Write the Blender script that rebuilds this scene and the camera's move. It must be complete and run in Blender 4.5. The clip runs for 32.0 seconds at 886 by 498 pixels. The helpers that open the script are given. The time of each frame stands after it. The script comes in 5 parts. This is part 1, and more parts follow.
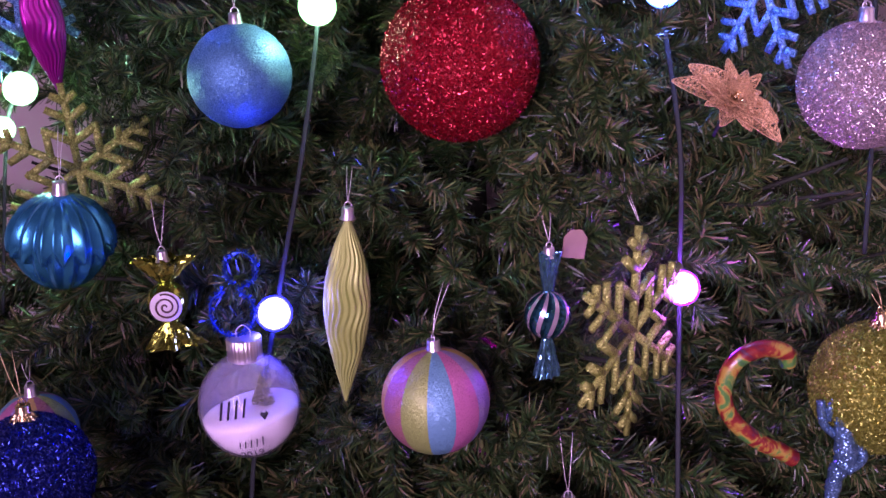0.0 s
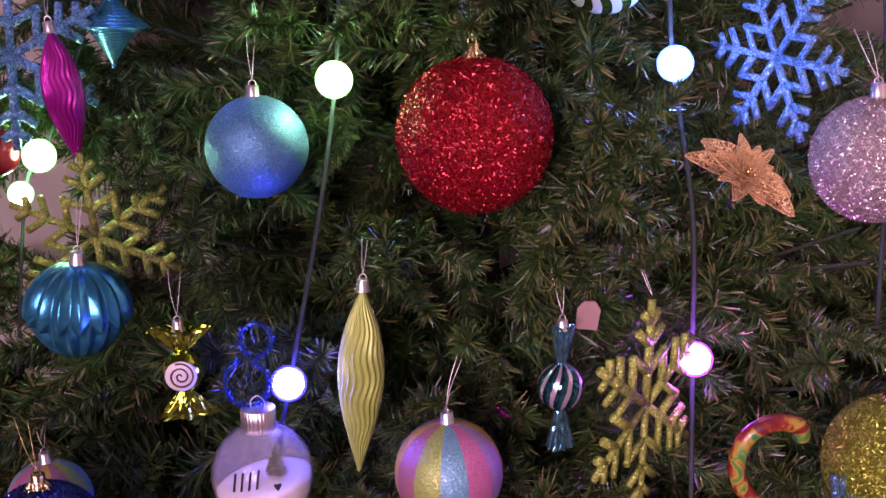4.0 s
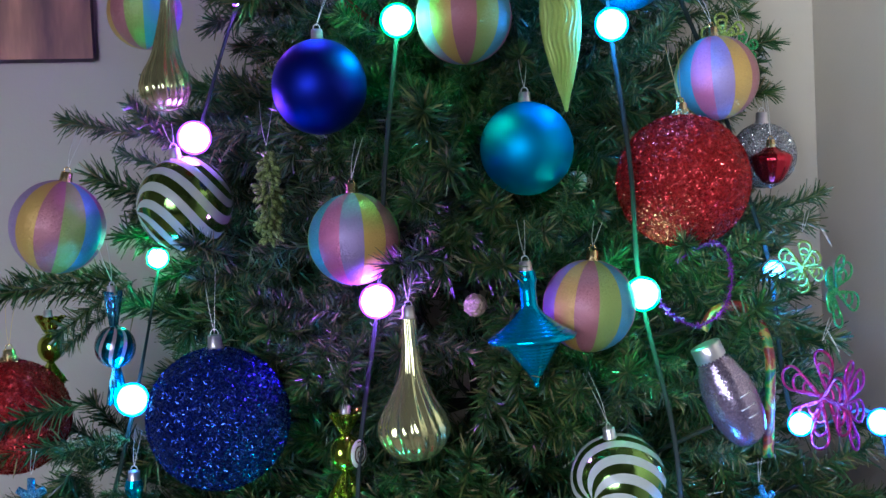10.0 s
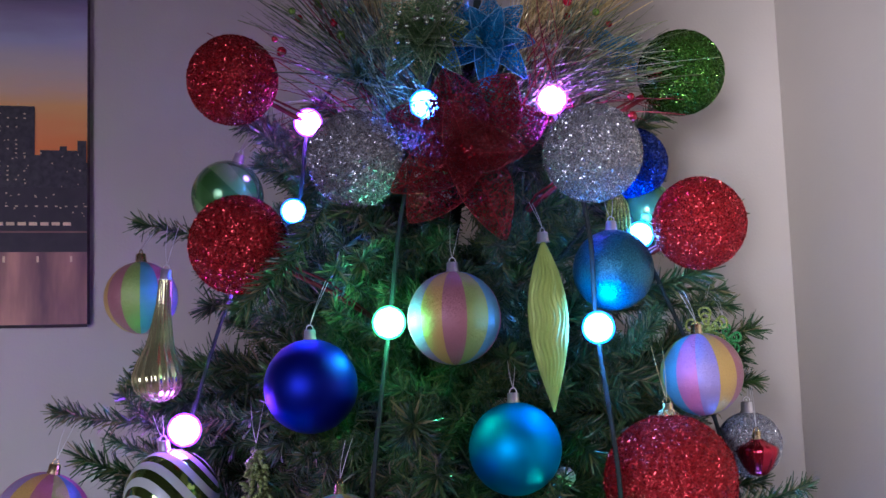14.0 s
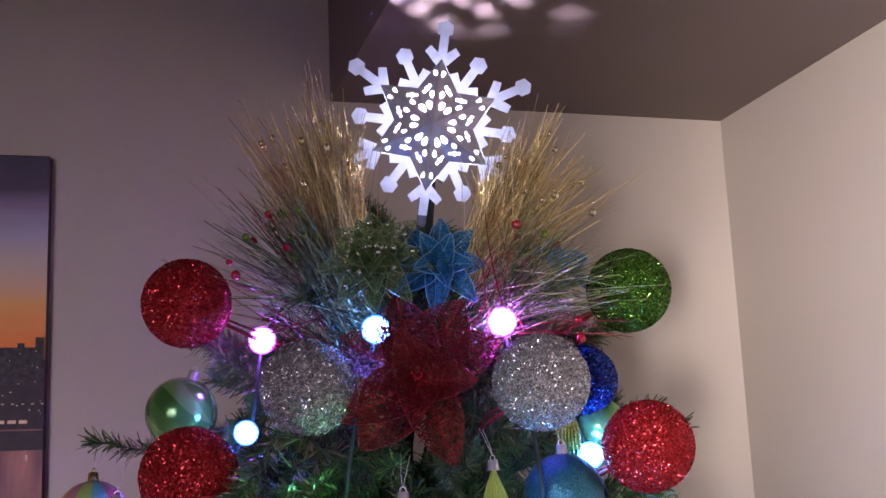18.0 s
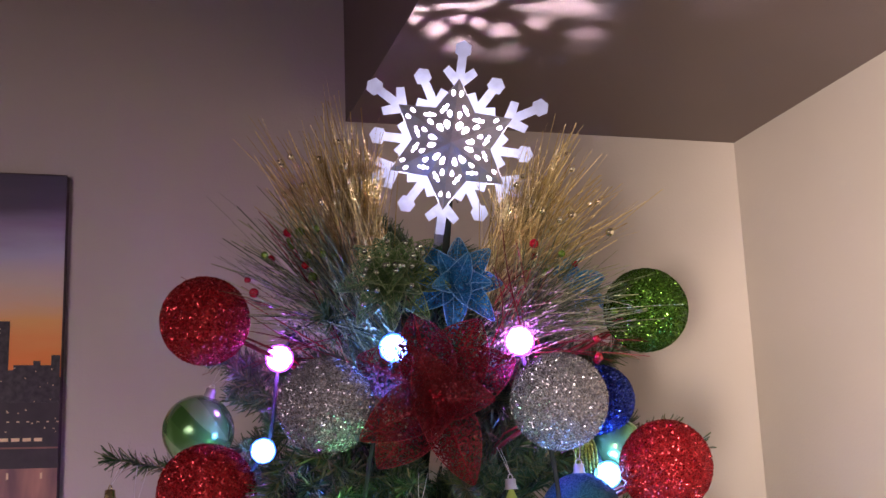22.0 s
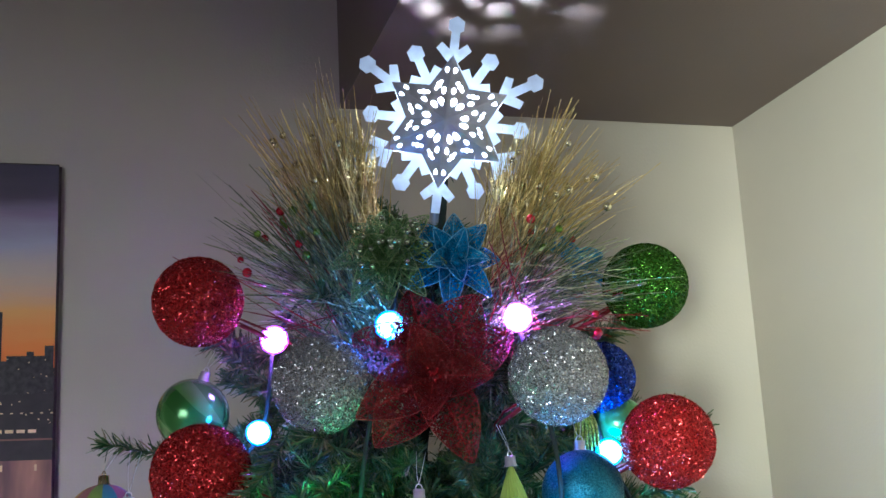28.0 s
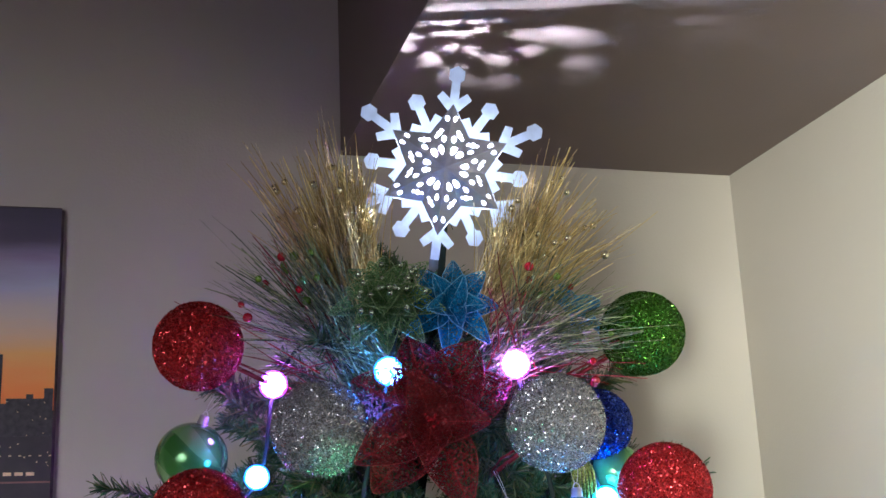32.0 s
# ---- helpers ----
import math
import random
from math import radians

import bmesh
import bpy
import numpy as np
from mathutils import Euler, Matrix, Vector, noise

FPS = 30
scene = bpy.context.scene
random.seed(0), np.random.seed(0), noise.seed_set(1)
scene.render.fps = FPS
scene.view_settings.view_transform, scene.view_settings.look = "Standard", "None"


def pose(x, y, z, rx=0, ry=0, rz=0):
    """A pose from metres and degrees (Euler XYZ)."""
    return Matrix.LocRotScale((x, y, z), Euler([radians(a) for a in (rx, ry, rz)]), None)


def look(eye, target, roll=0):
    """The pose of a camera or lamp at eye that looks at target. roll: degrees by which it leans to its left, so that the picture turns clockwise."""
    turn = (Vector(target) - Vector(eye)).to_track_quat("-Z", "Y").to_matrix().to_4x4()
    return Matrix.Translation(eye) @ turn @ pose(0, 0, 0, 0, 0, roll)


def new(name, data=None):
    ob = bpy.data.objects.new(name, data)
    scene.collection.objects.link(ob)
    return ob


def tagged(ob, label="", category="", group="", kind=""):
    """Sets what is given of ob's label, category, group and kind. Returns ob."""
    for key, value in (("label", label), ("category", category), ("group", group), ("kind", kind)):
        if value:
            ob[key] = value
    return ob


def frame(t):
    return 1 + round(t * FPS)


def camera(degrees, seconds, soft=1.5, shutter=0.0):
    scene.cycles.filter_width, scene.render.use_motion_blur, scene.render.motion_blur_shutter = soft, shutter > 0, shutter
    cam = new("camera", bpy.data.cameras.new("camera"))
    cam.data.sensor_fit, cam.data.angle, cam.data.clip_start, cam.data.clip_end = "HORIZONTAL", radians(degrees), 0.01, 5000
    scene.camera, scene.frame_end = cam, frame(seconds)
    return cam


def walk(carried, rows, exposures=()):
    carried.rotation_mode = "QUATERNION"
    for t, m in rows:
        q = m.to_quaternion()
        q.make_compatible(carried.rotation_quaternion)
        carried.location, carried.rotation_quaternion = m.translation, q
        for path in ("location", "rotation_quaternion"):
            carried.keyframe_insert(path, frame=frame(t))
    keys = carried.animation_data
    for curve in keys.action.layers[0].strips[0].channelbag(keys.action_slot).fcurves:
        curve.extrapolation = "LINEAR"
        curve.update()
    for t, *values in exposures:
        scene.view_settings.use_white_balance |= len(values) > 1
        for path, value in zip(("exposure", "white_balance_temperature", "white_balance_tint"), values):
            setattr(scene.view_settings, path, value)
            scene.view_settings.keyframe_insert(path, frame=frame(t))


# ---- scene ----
cam = camera(40.7, 32.0)
PATH = [
    (0, (0.005, 0.009, 1.207), (-0.03, 1.929, 0.651), -2.3),
    (0.5, (0.004, 0.006, 1.196), (-0.03, 1.928, 0.644), -2.4),
    (1, (0.005, 0.01, 1.206), (-0.037, 1.926, 0.635), -2.6),
    (1.5, (0.004, 0.016, 1.207), (-0.042, 1.932, 0.634), -2.6),
    (2, (-0.003, 0.019, 1.199), (-0.039, 1.942, 0.653), -2.3),
    (2.5, (0.0, 0.026, 1.214), (-0.047, 1.945, 0.652), -2.4),
    (4.5, (0.003, 0.008, 1.251), (-0.044, 1.952, 0.784), -2.0),
    (5, (0.004, 0.008, 1.283), (-0.038, 1.96, 0.849), -2.1),
    (5.5, (0.002, 0.01, 1.315), (-0.036, 1.974, 0.942), -2.3),
    (6, (0.001, 0.011, 1.333), (-0.039, 1.982, 0.997), -2.3),
    (6.5, (0.0, 0.013, 1.336), (-0.038, 1.987, 1.017), -2.2),
    (7, (-0.001, 0.016, 1.34), (-0.036, 1.993, 1.038), -2.2),
    (7.5, (0.002, 0.02, 1.342), (-0.034, 2.001, 1.064), -2.1),
    (8, (0.005, 0.021, 1.354), (-0.029, 2.004, 1.093), -2.0),
    (8.5, (0.004, 0.02, 1.387), (-0.033, 2.008, 1.172), -2.0),
    (9, (0.0, 0.02, 1.409), (-0.039, 2.014, 1.251), -2.2),
    (9.5, (-0.001, 0.022, 1.427), (-0.038, 2.018, 1.305), -2.4),
    (10, (0.0, 0.022, 1.443), (-0.038, 2.02, 1.365), -2.6),
    (10.5, (-0.002, 0.021, 1.46), (-0.038, 2.02, 1.416), -2.6),
    (11, (-0.005, 0.019, 1.465), (-0.039, 2.019, 1.464), -2.5),
    (11.5, (0.001, 0.014, 1.479), (-0.034, 2.013, 1.511), -2.4),
    (12, (0.001, 0.013, 1.489), (-0.031, 2.011, 1.561), -2.3),
    (12.5, (0.001, 0.014, 1.501), (-0.025, 2.01, 1.614), -2.2),
    (13, (0.001, 0.01, 1.517), (-0.022, 2.004, 1.669), -2.0),
    (13.5, (0.001, 0.008, 1.527), (-0.014, 1.999, 1.722), -1.9),
    (14, (0.0, 0.006, 1.537), (-0.001, 1.992, 1.77), -1.9),
    (14.5, (0.001, 0.0, 1.55), (0.01, 1.981, 1.821), -1.8),
    (15, (0.0, -0.007, 1.566), (0.022, 1.972, 1.859), -1.9),
    (15.5, (-0.002, -0.014, 1.578), (0.037, 1.959, 1.901), -1.9),
    (17.5, (0.012, -0.029, 1.634), (0.066, 1.931, 2.028), -2.4),
    (18, (0.025, -0.025, 1.644), (0.072, 1.935, 2.041), -2.4),
    (18.5, (0.023, -0.024, 1.645), (0.065, 1.936, 2.041), -2.5),
    (19, (0.018, -0.022, 1.638), (0.059, 1.938, 2.035), -2.4),
    (19.5, (0.014, -0.02, 1.637), (0.052, 1.941, 2.029), -2.2),
    (20, (0.013, -0.02, 1.635), (0.048, 1.94, 2.033), -2.1),
    (20.5, (0.017, -0.022, 1.635), (0.045, 1.936, 2.045), -1.9),
    (21, (0.016, -0.024, 1.638), (0.047, 1.931, 2.059), -1.9),
    (21.5, (0.016, -0.026, 1.64), (0.049, 1.926, 2.075), -2.0),
    (22, (0.014, -0.027, 1.64), (0.052, 1.925, 2.075), -2.1),
    (22.5, (0.018, -0.025, 1.633), (0.054, 1.927, 2.068), -2.2),
    (23, (0.017, -0.023, 1.633), (0.054, 1.931, 2.055), -2.2),
    (23.5, (0.014, -0.023, 1.634), (0.05, 1.935, 2.041), -2.2),
    (24, (0.011, -0.02, 1.63), (0.05, 1.939, 2.033), -2.2),
    (24.5, (0.014, -0.013, 1.627), (0.046, 1.947, 2.021), -2.2),
    (25, (0.015, -0.007, 1.624), (0.042, 1.956, 2.005), -2.2),
    (25.5, (0.009, -0.003, 1.621), (0.042, 1.961, 1.995), -2.3),
    (27.5, (0.01, -0.003, 1.617), (0.053, 1.958, 2.007), -2.8),
    (28, (0.018, -0.004, 1.613), (0.055, 1.944, 2.065), -2.9),
    (28.5, (0.012, -0.007, 1.612), (0.059, 1.924, 2.131), -2.7),
    (29, (0.018, -0.013, 1.612), (0.061, 1.913, 2.151), -3.0),
    (29.5, (0.022, -0.018, 1.616), (0.058, 1.907, 2.156), -2.9),
    (30, (0.023, -0.021, 1.616), (0.057, 1.905, 2.155), -2.9),
    (30.5, (0.019, -0.017, 1.611), (0.063, 1.908, 2.152), -2.8),
    (31, (0.022, -0.014, 1.614), (0.061, 1.913, 2.145), -2.6),
    (31.5, (0.019, -0.014, 1.613), (0.061, 1.915, 2.137), -2.6),
    (32, (0.017, -0.015, 1.613), (0.06, 1.915, 2.136), -2.5),
]
# keyed white balance stands in for the changing colour of the string lights
EXPOSURES = [
    (0.0, -0.32, 5820, 120),
    (1.0, 0.08, 13020, 25),
    (2.0, 0.48, 8520, -60),
    (2.6, 0.18, 5450, -17),
    (3.7, -0.32, 5820, 120),
    (4.5, 0.08, 10600, 20),
    (5.0, 0.25, 15960, -10),
    (6.0, 0.18, 5450, -17),
    (7.0, -0.68, 5760, 115),
    (8.0, -0.49, 8760, 80),
    (9.0, 0.21, 10740, -45),
    (10.0, -0.17, 4860, 20),
    (11.0, -0.71, 5880, 95),
    (12.0, -0.25, 11640, 20),
    (13.0, 0.17, 5580, -35),
    (14.0, -0.19, 4980, 40),
    (15.0, -0.13, 6660, 60),
    (16.3, 0.16, 6480, -15),
    (17.3, 0.06, 5460, 20),
    (18.0, -0.06, 5760, 45),
    (19.0, 0.02, 6720, 25),
    (20.0, 0.24, 6480, -15),
    (21.0, 0.14, 5220, 15),
    (22.0, 0.09, 6240, 45),
    (23.0, 0.14, 7860, 10),
    (24.0, 0.24, 5580, -15),
    (25.0, -0.01, 5460, 30),
    (26.3, -0.04, 6900, 25),
    (27.3, 0.16, 6060, 0),
    (28.0, 0.19, 5150, 5),
    (29.0, 0.06, 6000, 40),
    (30.0, 0.10, 7800, 25),
    (31.0, 0.27, 6480, -15),
    (32.0, 0.21, 5340, 15),
]
walk(cam, [(t, look(eye, target, roll)) for t, eye, target, roll in PATH], EXPOSURES)

# ---- world and lights ----
world = bpy.data.worlds.new("world")
scene.world = world
world.use_nodes = True
world.node_tree.nodes["Background"].inputs[0].default_value = (0.75, 0.72, 0.7, 1)
world.node_tree.nodes["Background"].inputs[1].default_value = 0.02

ROOM = Matrix.Translation((-0.395, 1.376, 0)) @ Matrix.Rotation(radians(15), 4, "Z")


def lamp(name, kind, place, energy, colour, target=None, **more):
    data = bpy.data.lights.new(name, kind)
    data.energy, data.color = energy, colour
    for key, value in more.items():
        if key == "radius":
            data.shadow_soft_size = value
        elif key == "size":
            data.size = value
        elif key == "spot":
            data.spot_size = radians(value)
        elif key == "blend":
            data.spot_blend = value
    ob = new(name, data)
    ob.matrix_world = ROOM @ look(place, target or (place[0], place[1] + 0.001, place[2] - 1))
    return ob


# unseen narrow spot added to brighten the right wall past the tree
lamp("side_wall_fill", "SPOT", (-0.70, -2.90, 1.35), 680, (0.97, 0.95, 0.69), (0.95, -0.834, 1.80), radius=0.25, spot=25, blend=0.5)
# unseen general fill; the cone's soft edge keeps the upper walls dim
lamp("room_fill", "SPOT", (-1.25, -2.3, 1.60), 122, (1.0, 0.94, 0.86), (-0.60, -1.35, 0.38), radius=0.6, spot=130, blend=0.62)
# added fill that brightens the tree's lower right
lamp("low_tree_fill", "SPOT", (-0.60, -2.70, 1.30), 230, (1.0, 0.94, 0.82), (0.72, -0.50, 0.86), radius=0.3, spot=30, blend=0.9)
# added fill behind the camera that lifts the left wall and picture
lamp("left_wall_fill", "SPOT", (-1.25, -2.3, 1.62), 68, (1.0, 0.92, 0.85), (-0.66, 0.03, 1.36), radius=0.3, spot=48, blend=1.0)
# added spot for the wall corner; its round edge leaves the top dark
lamp("corner_fill", "SPOT", (0.87, -2.1, 1.45), 34, (0.97, 0.94, 0.68), (1.20, 0.03, 1.64), radius=0.03, spot=27, blend=0.3)

# ---- geometry helpers: a shape is (vertices, [face arrays]) ----


def join(*shapes):
    verts, faces, n = [], [], 0
    for v, fs in shapes:
        v = np.asarray(v, float)
        verts.append(v)
        faces += [np.asarray(f, int) + n for f in fs]
        n += len(v)
    return np.concatenate(verts), faces


def moved(shape, m):
    m = np.array(m)
    return shape[0] @ m[:3, :3].T + m[:3, 3], shape[1]


def mesh_of(name, shape, smooth=True):
    v, fs = shape
    me = bpy.data.meshes.new(name)
    fs = [np.asarray(f, int) for f in fs if len(f)]
    loops = np.concatenate([f.ravel() for f in fs])
    sizes = np.concatenate([np.full(len(f), f.shape[1]) for f in fs])
    starts = np.concatenate([[0], np.cumsum(sizes)[:-1]])
    me.vertices.add(len(v))
    me.vertices.foreach_set("co", np.asarray(v, np.float32).ravel())
    me.loops.add(len(loops))
    me.loops.foreach_set("vertex_index", loops.astype(np.int32))
    me.polygons.add(len(starts))
    me.polygons.foreach_set("loop_start", starts.astype(np.int32))
    me.update(calc_edges=True)
    me.polygons.foreach_set("use_smooth", np.full(len(starts), smooth))
    me.validate()
    return me


def part(name, shape, material, parent, label="", smooth=True):
    """One mesh object under a thing or under a part; shape may be a ready mesh."""
    me = shape if isinstance(shape, bpy.types.Mesh) else mesh_of(name, shape, smooth)
    if material and not me.materials:
        me.materials.append(material)
    ob = new(name, me)
    ob.parent = parent
    return tagged(ob, label)


def thing(name, place, label, category, group="", turn=(0, 0, 0), kind=""):
    ob = new(name)
    ob.empty_display_size = 0.02
    ob.matrix_world = pose(*place, *turn)
    return tagged(ob, label, category, group, kind)


def lathe(profile, seg=32, wave=None):
    """Turns (radius, z) rows round z; wave(angle, row fraction) scales the radius."""
    p = np.array(profile, float)
    a = np.linspace(0, 2 * np.pi, seg, endpoint=False)
    t = np.linspace(0, 1, len(p))
    r = p[:, :1] * np.ones((1, seg))
    if wave:
        r = r * wave(a[None, :], t[:, None])
    v = np.stack([r * np.cos(a), r * np.sin(a), p[:, 1:2] + 0 * r], -1).reshape(-1, 3)
    i, j = np.meshgrid(np.arange(len(p) - 1), np.arange(seg), indexing="ij")
    k = (j + 1) % seg
    f = np.stack([i * seg + j, i * seg + k, (i + 1) * seg + k, (i + 1) * seg + j], -1).reshape(-1, 4)
    return v, [f]


def sphere(r, rows=24, seg=40, squash=1.0):
    t = np.linspace(-np.pi / 2, np.pi / 2, rows)
    return lathe(np.stack([np.maximum(r * np.cos(t), 1e-5), squash * r * np.sin(t)], 1), seg)


def smooth_path(points, n=8):
    p = np.array(points, float)
    p = np.concatenate([[2 * p[0] - p[1]], p, [2 * p[-1] - p[-2]]])
    out = []
    for i in range(1, len(p) - 2):
        for t in np.linspace(0, 1, n, endpoint=False):
            a, b, c, d = p[i - 1:i + 3]
            out.append(0.5 * (2 * b + (c - a) * t + (2 * a - 5 * b + 4 * c - d) * t * t + (3 * b - a - 3 * c + d) * t ** 3))
    return np.array(out + [p[-2]])


def tube(path, r, seg=6, flat=1.0):
    """A tube along a path; r may be one number or one a point; flat squashes it into a band."""
    p = np.asarray(path, float)
    r = np.broadcast_to(np.asarray(r, float), (len(p),))
    d = np.gradient(p, axis=0)
    d /= np.linalg.norm(d, axis=1)[:, None] + 1e-12
    up = np.array([0.31, 0.93, 0.2])
    s = np.cross(d, up)
    s /= np.linalg.norm(s, axis=1)[:, None] + 1e-12
    n = np.cross(s, d)
    a = np.linspace(0, 2 * np.pi, seg, endpoint=False)
    v = (p[:, None] + r[:, None, None] * (np.cos(a)[None, :, None] * s[:, None] + flat * np.sin(a)[None, :, None] * n[:, None])).reshape(-1, 3)
    i, j = np.meshgrid(np.arange(len(p) - 1), np.arange(seg), indexing="ij")
    k = (j + 1) % seg
    f = np.stack([i * seg + j, i * seg + k, (i + 1) * seg + k, (i + 1) * seg + j], -1).reshape(-1, 4)
    caps = [np.arange(seg)[None, ::-1], (len(p) - 1) * seg + np.arange(seg)[None]]
    return v, [f] + caps


def box(lo, hi, bevel=0.0):
    bm = bmesh.new()
    bmesh.ops.create_cube(bm, size=1)
    lo, hi = np.array(lo, float), np.array(hi, float)
    for v in bm.verts:
        v.co = Vector((lo + hi) / 2 + np.array(v.co) * (hi - lo))
    if bevel:
        bmesh.ops.bevel(bm, geom=bm.edges[:], offset=bevel, segments=2, affect="EDGES")
    bm.verts.index_update()
    v = np.array([x.co[:] for x in bm.verts])
    by = {}
    for f in bm.faces:
        by.setdefault(len(f.verts), []).append([x.index for x in f.verts])
    bm.free()
    return v, [np.array(f) for f in by.values()]


def prism(outline, y0, y1):
    """An outline of (x, z) rows pushed from y0 to y1."""
    o = np.array(outline, float)
    n = len(o)
    v = np.concatenate([np.stack([o[:, 0], np.full(n, y), o[:, 1]], 1) for y in (y0, y1)])
    j = np.arange(n)
    k = (j + 1) % n
    return v, [np.stack([j, k, n + k, n + j], 1), j[None, ::-1], n + j[None]]


# ---- materials ----


def material(name):
    m = bpy.data.materials.new(name)
    m.use_nodes = True
    tree = m.node_tree
    return m, tree, tree.nodes["Principled BSDF"]


def node(tree, kind, **values):
    n = tree.nodes.new(kind)
    for key, value in values.items():
        n.inputs[key].default_value = value
    return n


def rgba(c):
    return (*c, 1)


def ramp(tree, factor, stops, constant=False):
    n = tree.nodes.new("ShaderNodeValToRGB")
    if constant:
        n.color_ramp.interpolation = "CONSTANT"
    while len(n.color_ramp.elements) < len(stops):
        n.color_ramp.elements.new(0.5)
    for e, (at, c) in zip(n.color_ramp.elements, stops):
        e.position, e.color = at, rgba(c)
    tree.links.new(factor, n.inputs[0])
    return n.outputs[0]


def flecked(tree, shader, size, tilt, base=None):
    """Turns the normal at random in each cell of about that size, as glitter flakes do. Returns a random value a cell."""
    coords = tree.nodes.new("ShaderNodeTexCoord")
    cells = node(tree, "ShaderNodeTexVoronoi", Scale=1 / size)
    tree.links.new(coords.outputs["Object"], cells.inputs["Vector"])
    sub = tree.nodes.new("ShaderNodeVectorMath")
    sub.operation = "SUBTRACT"
    sub.inputs[1].default_value = (0.5, 0.5, 0.5)
    tree.links.new(cells.outputs["Color"], sub.inputs[0])
    mad = tree.nodes.new("ShaderNodeVectorMath")
    mad.operation = "MULTIPLY_ADD"
    mad.inputs[1].default_value = (tilt,) * 3
    tree.links.new(sub.outputs[0], mad.inputs[0])
    geo = tree.nodes.new("ShaderNodeNewGeometry")
    tree.links.new(geo.outputs["Normal"], mad.inputs[2])
    unit = tree.nodes.new("ShaderNodeVectorMath")
    unit.operation = "NORMALIZE"
    tree.links.new(mad.outputs[0], unit.inputs[0])
    tree.links.new(unit.outputs[0], shader.inputs["Normal"])
    split = tree.nodes.new("ShaderNodeSeparateColor")
    tree.links.new(cells.outputs["Color"], split.inputs[0])
    return split.outputs[1]


def glitter(name, dark, light, size=0.0009, tilt=1.1, rough=0.28, metal=0.75):
    m, tree, s = material(name)
    value = flecked(tree, s, size, tilt)
    mid = tuple((a + b) / 2 for a, b in zip(dark, light))
    tree.links.new(ramp(tree, value, [(0, dark), (0.55, mid), (1, light)]), s.inputs["Base Color"])
    s.inputs["Metallic"].default_value, s.inputs["Roughness"].default_value = metal, rough
    return m


def strips(name, dark, light, rough=0.3, metal=0.8):
    """Cut foil or plastic strips: every island has a shade of its own."""
    m, tree, s = material(name)
    geo = tree.nodes.new("ShaderNodeNewGeometry")
    mid = tuple(0.6 * a + 0.4 * b for a, b in zip(dark, light))
    tree.links.new(ramp(tree, geo.outputs["Random Per Island"], [(0, dark), (0.7, mid), (1, light)]), s.inputs["Base Color"])
    s.inputs["Metallic"].default_value, s.inputs["Roughness"].default_value = metal, rough
    return m


def strands(name, dark, light, rough=0.32, metal=0.4):
    """Strips whose surface is broken up by glitter."""
    m = strips(name, dark, light, rough, metal)
    flecked(m.node_tree, m.node_tree.nodes["Principled BSDF"], 0.0017, 1.1)
    return m


def plain(name, colour, rough=0.5, metal=0.0, vary=0.12, grain=60.0, bump=0.0, coat=0.0):
    """Paint, plastic or metal with a slight unevenness in shade and gloss."""
    m, tree, s = material(name)
    coords = tree.nodes.new("ShaderNodeTexCoord")
    noise_tex = node(tree, "ShaderNodeTexNoise", Scale=grain, Detail=4.0)
    tree.links.new(coords.outputs["Object"], noise_tex.inputs["Vector"])
    lo, hi = (tuple(min(1, c * k) for c in colour) for k in (1 - vary, 1 + vary))
    tree.links.new(ramp(tree, noise_tex.outputs[0], [(0.3, lo), (0.7, hi)]), s.inputs["Base Color"])
    gloss = node(tree, "ShaderNodeMapRange", **{"To Min": max(0.02, rough - 0.06), "To Max": min(1, rough + 0.08)})
    tree.links.new(noise_tex.outputs[0], gloss.inputs[0])
    tree.links.new(gloss.outputs[0], s.inputs["Roughness"])
    s.inputs["Metallic"].default_value = metal
    s.inputs["Coat Weight"].default_value = coat
    if bump:
        fine = node(tree, "ShaderNodeTexNoise", Scale=grain * 8, Detail=3.0)
        tree.links.new(coords.outputs["Object"], fine.inputs["Vector"])
        b = node(tree, "ShaderNodeBump", Strength=bump, Distance=0.002)
        tree.links.new(fine.outputs[0], b.inputs["Height"])
        tree.links.new(b.outputs[0], s.inputs["Normal"])
    return m


def paint_wall(name, colour):
    m, tree, s = material(name)
    coords = tree.nodes.new("ShaderNodeTexCoord")
    big = node(tree, "ShaderNodeTexNoise", Scale=2.2, Detail=5.0)
    fine = node(tree, "ShaderNodeTexNoise", Scale=260.0, Detail=2.0)
    for n in (big, fine):
        tree.links.new(coords.outputs["Object"], n.inputs["Vector"])
    lo, hi = (tuple(c * k for c in colour) for k in (0.94, 1.05))
    tree.links.new(ramp(tree, big.outputs[0], [(0.35, lo), (0.65, hi)]), s.inputs["Base Color"])
    s.inputs["Roughness"].default_value = 0.62
    b = node(tree, "ShaderNodeBump", Strength=0.18, Distance=0.0012)
    tree.links.new(fine.outputs[0], b.inputs["Height"])
    tree.links.new(b.outputs[0], s.inputs["Normal"])
    return m


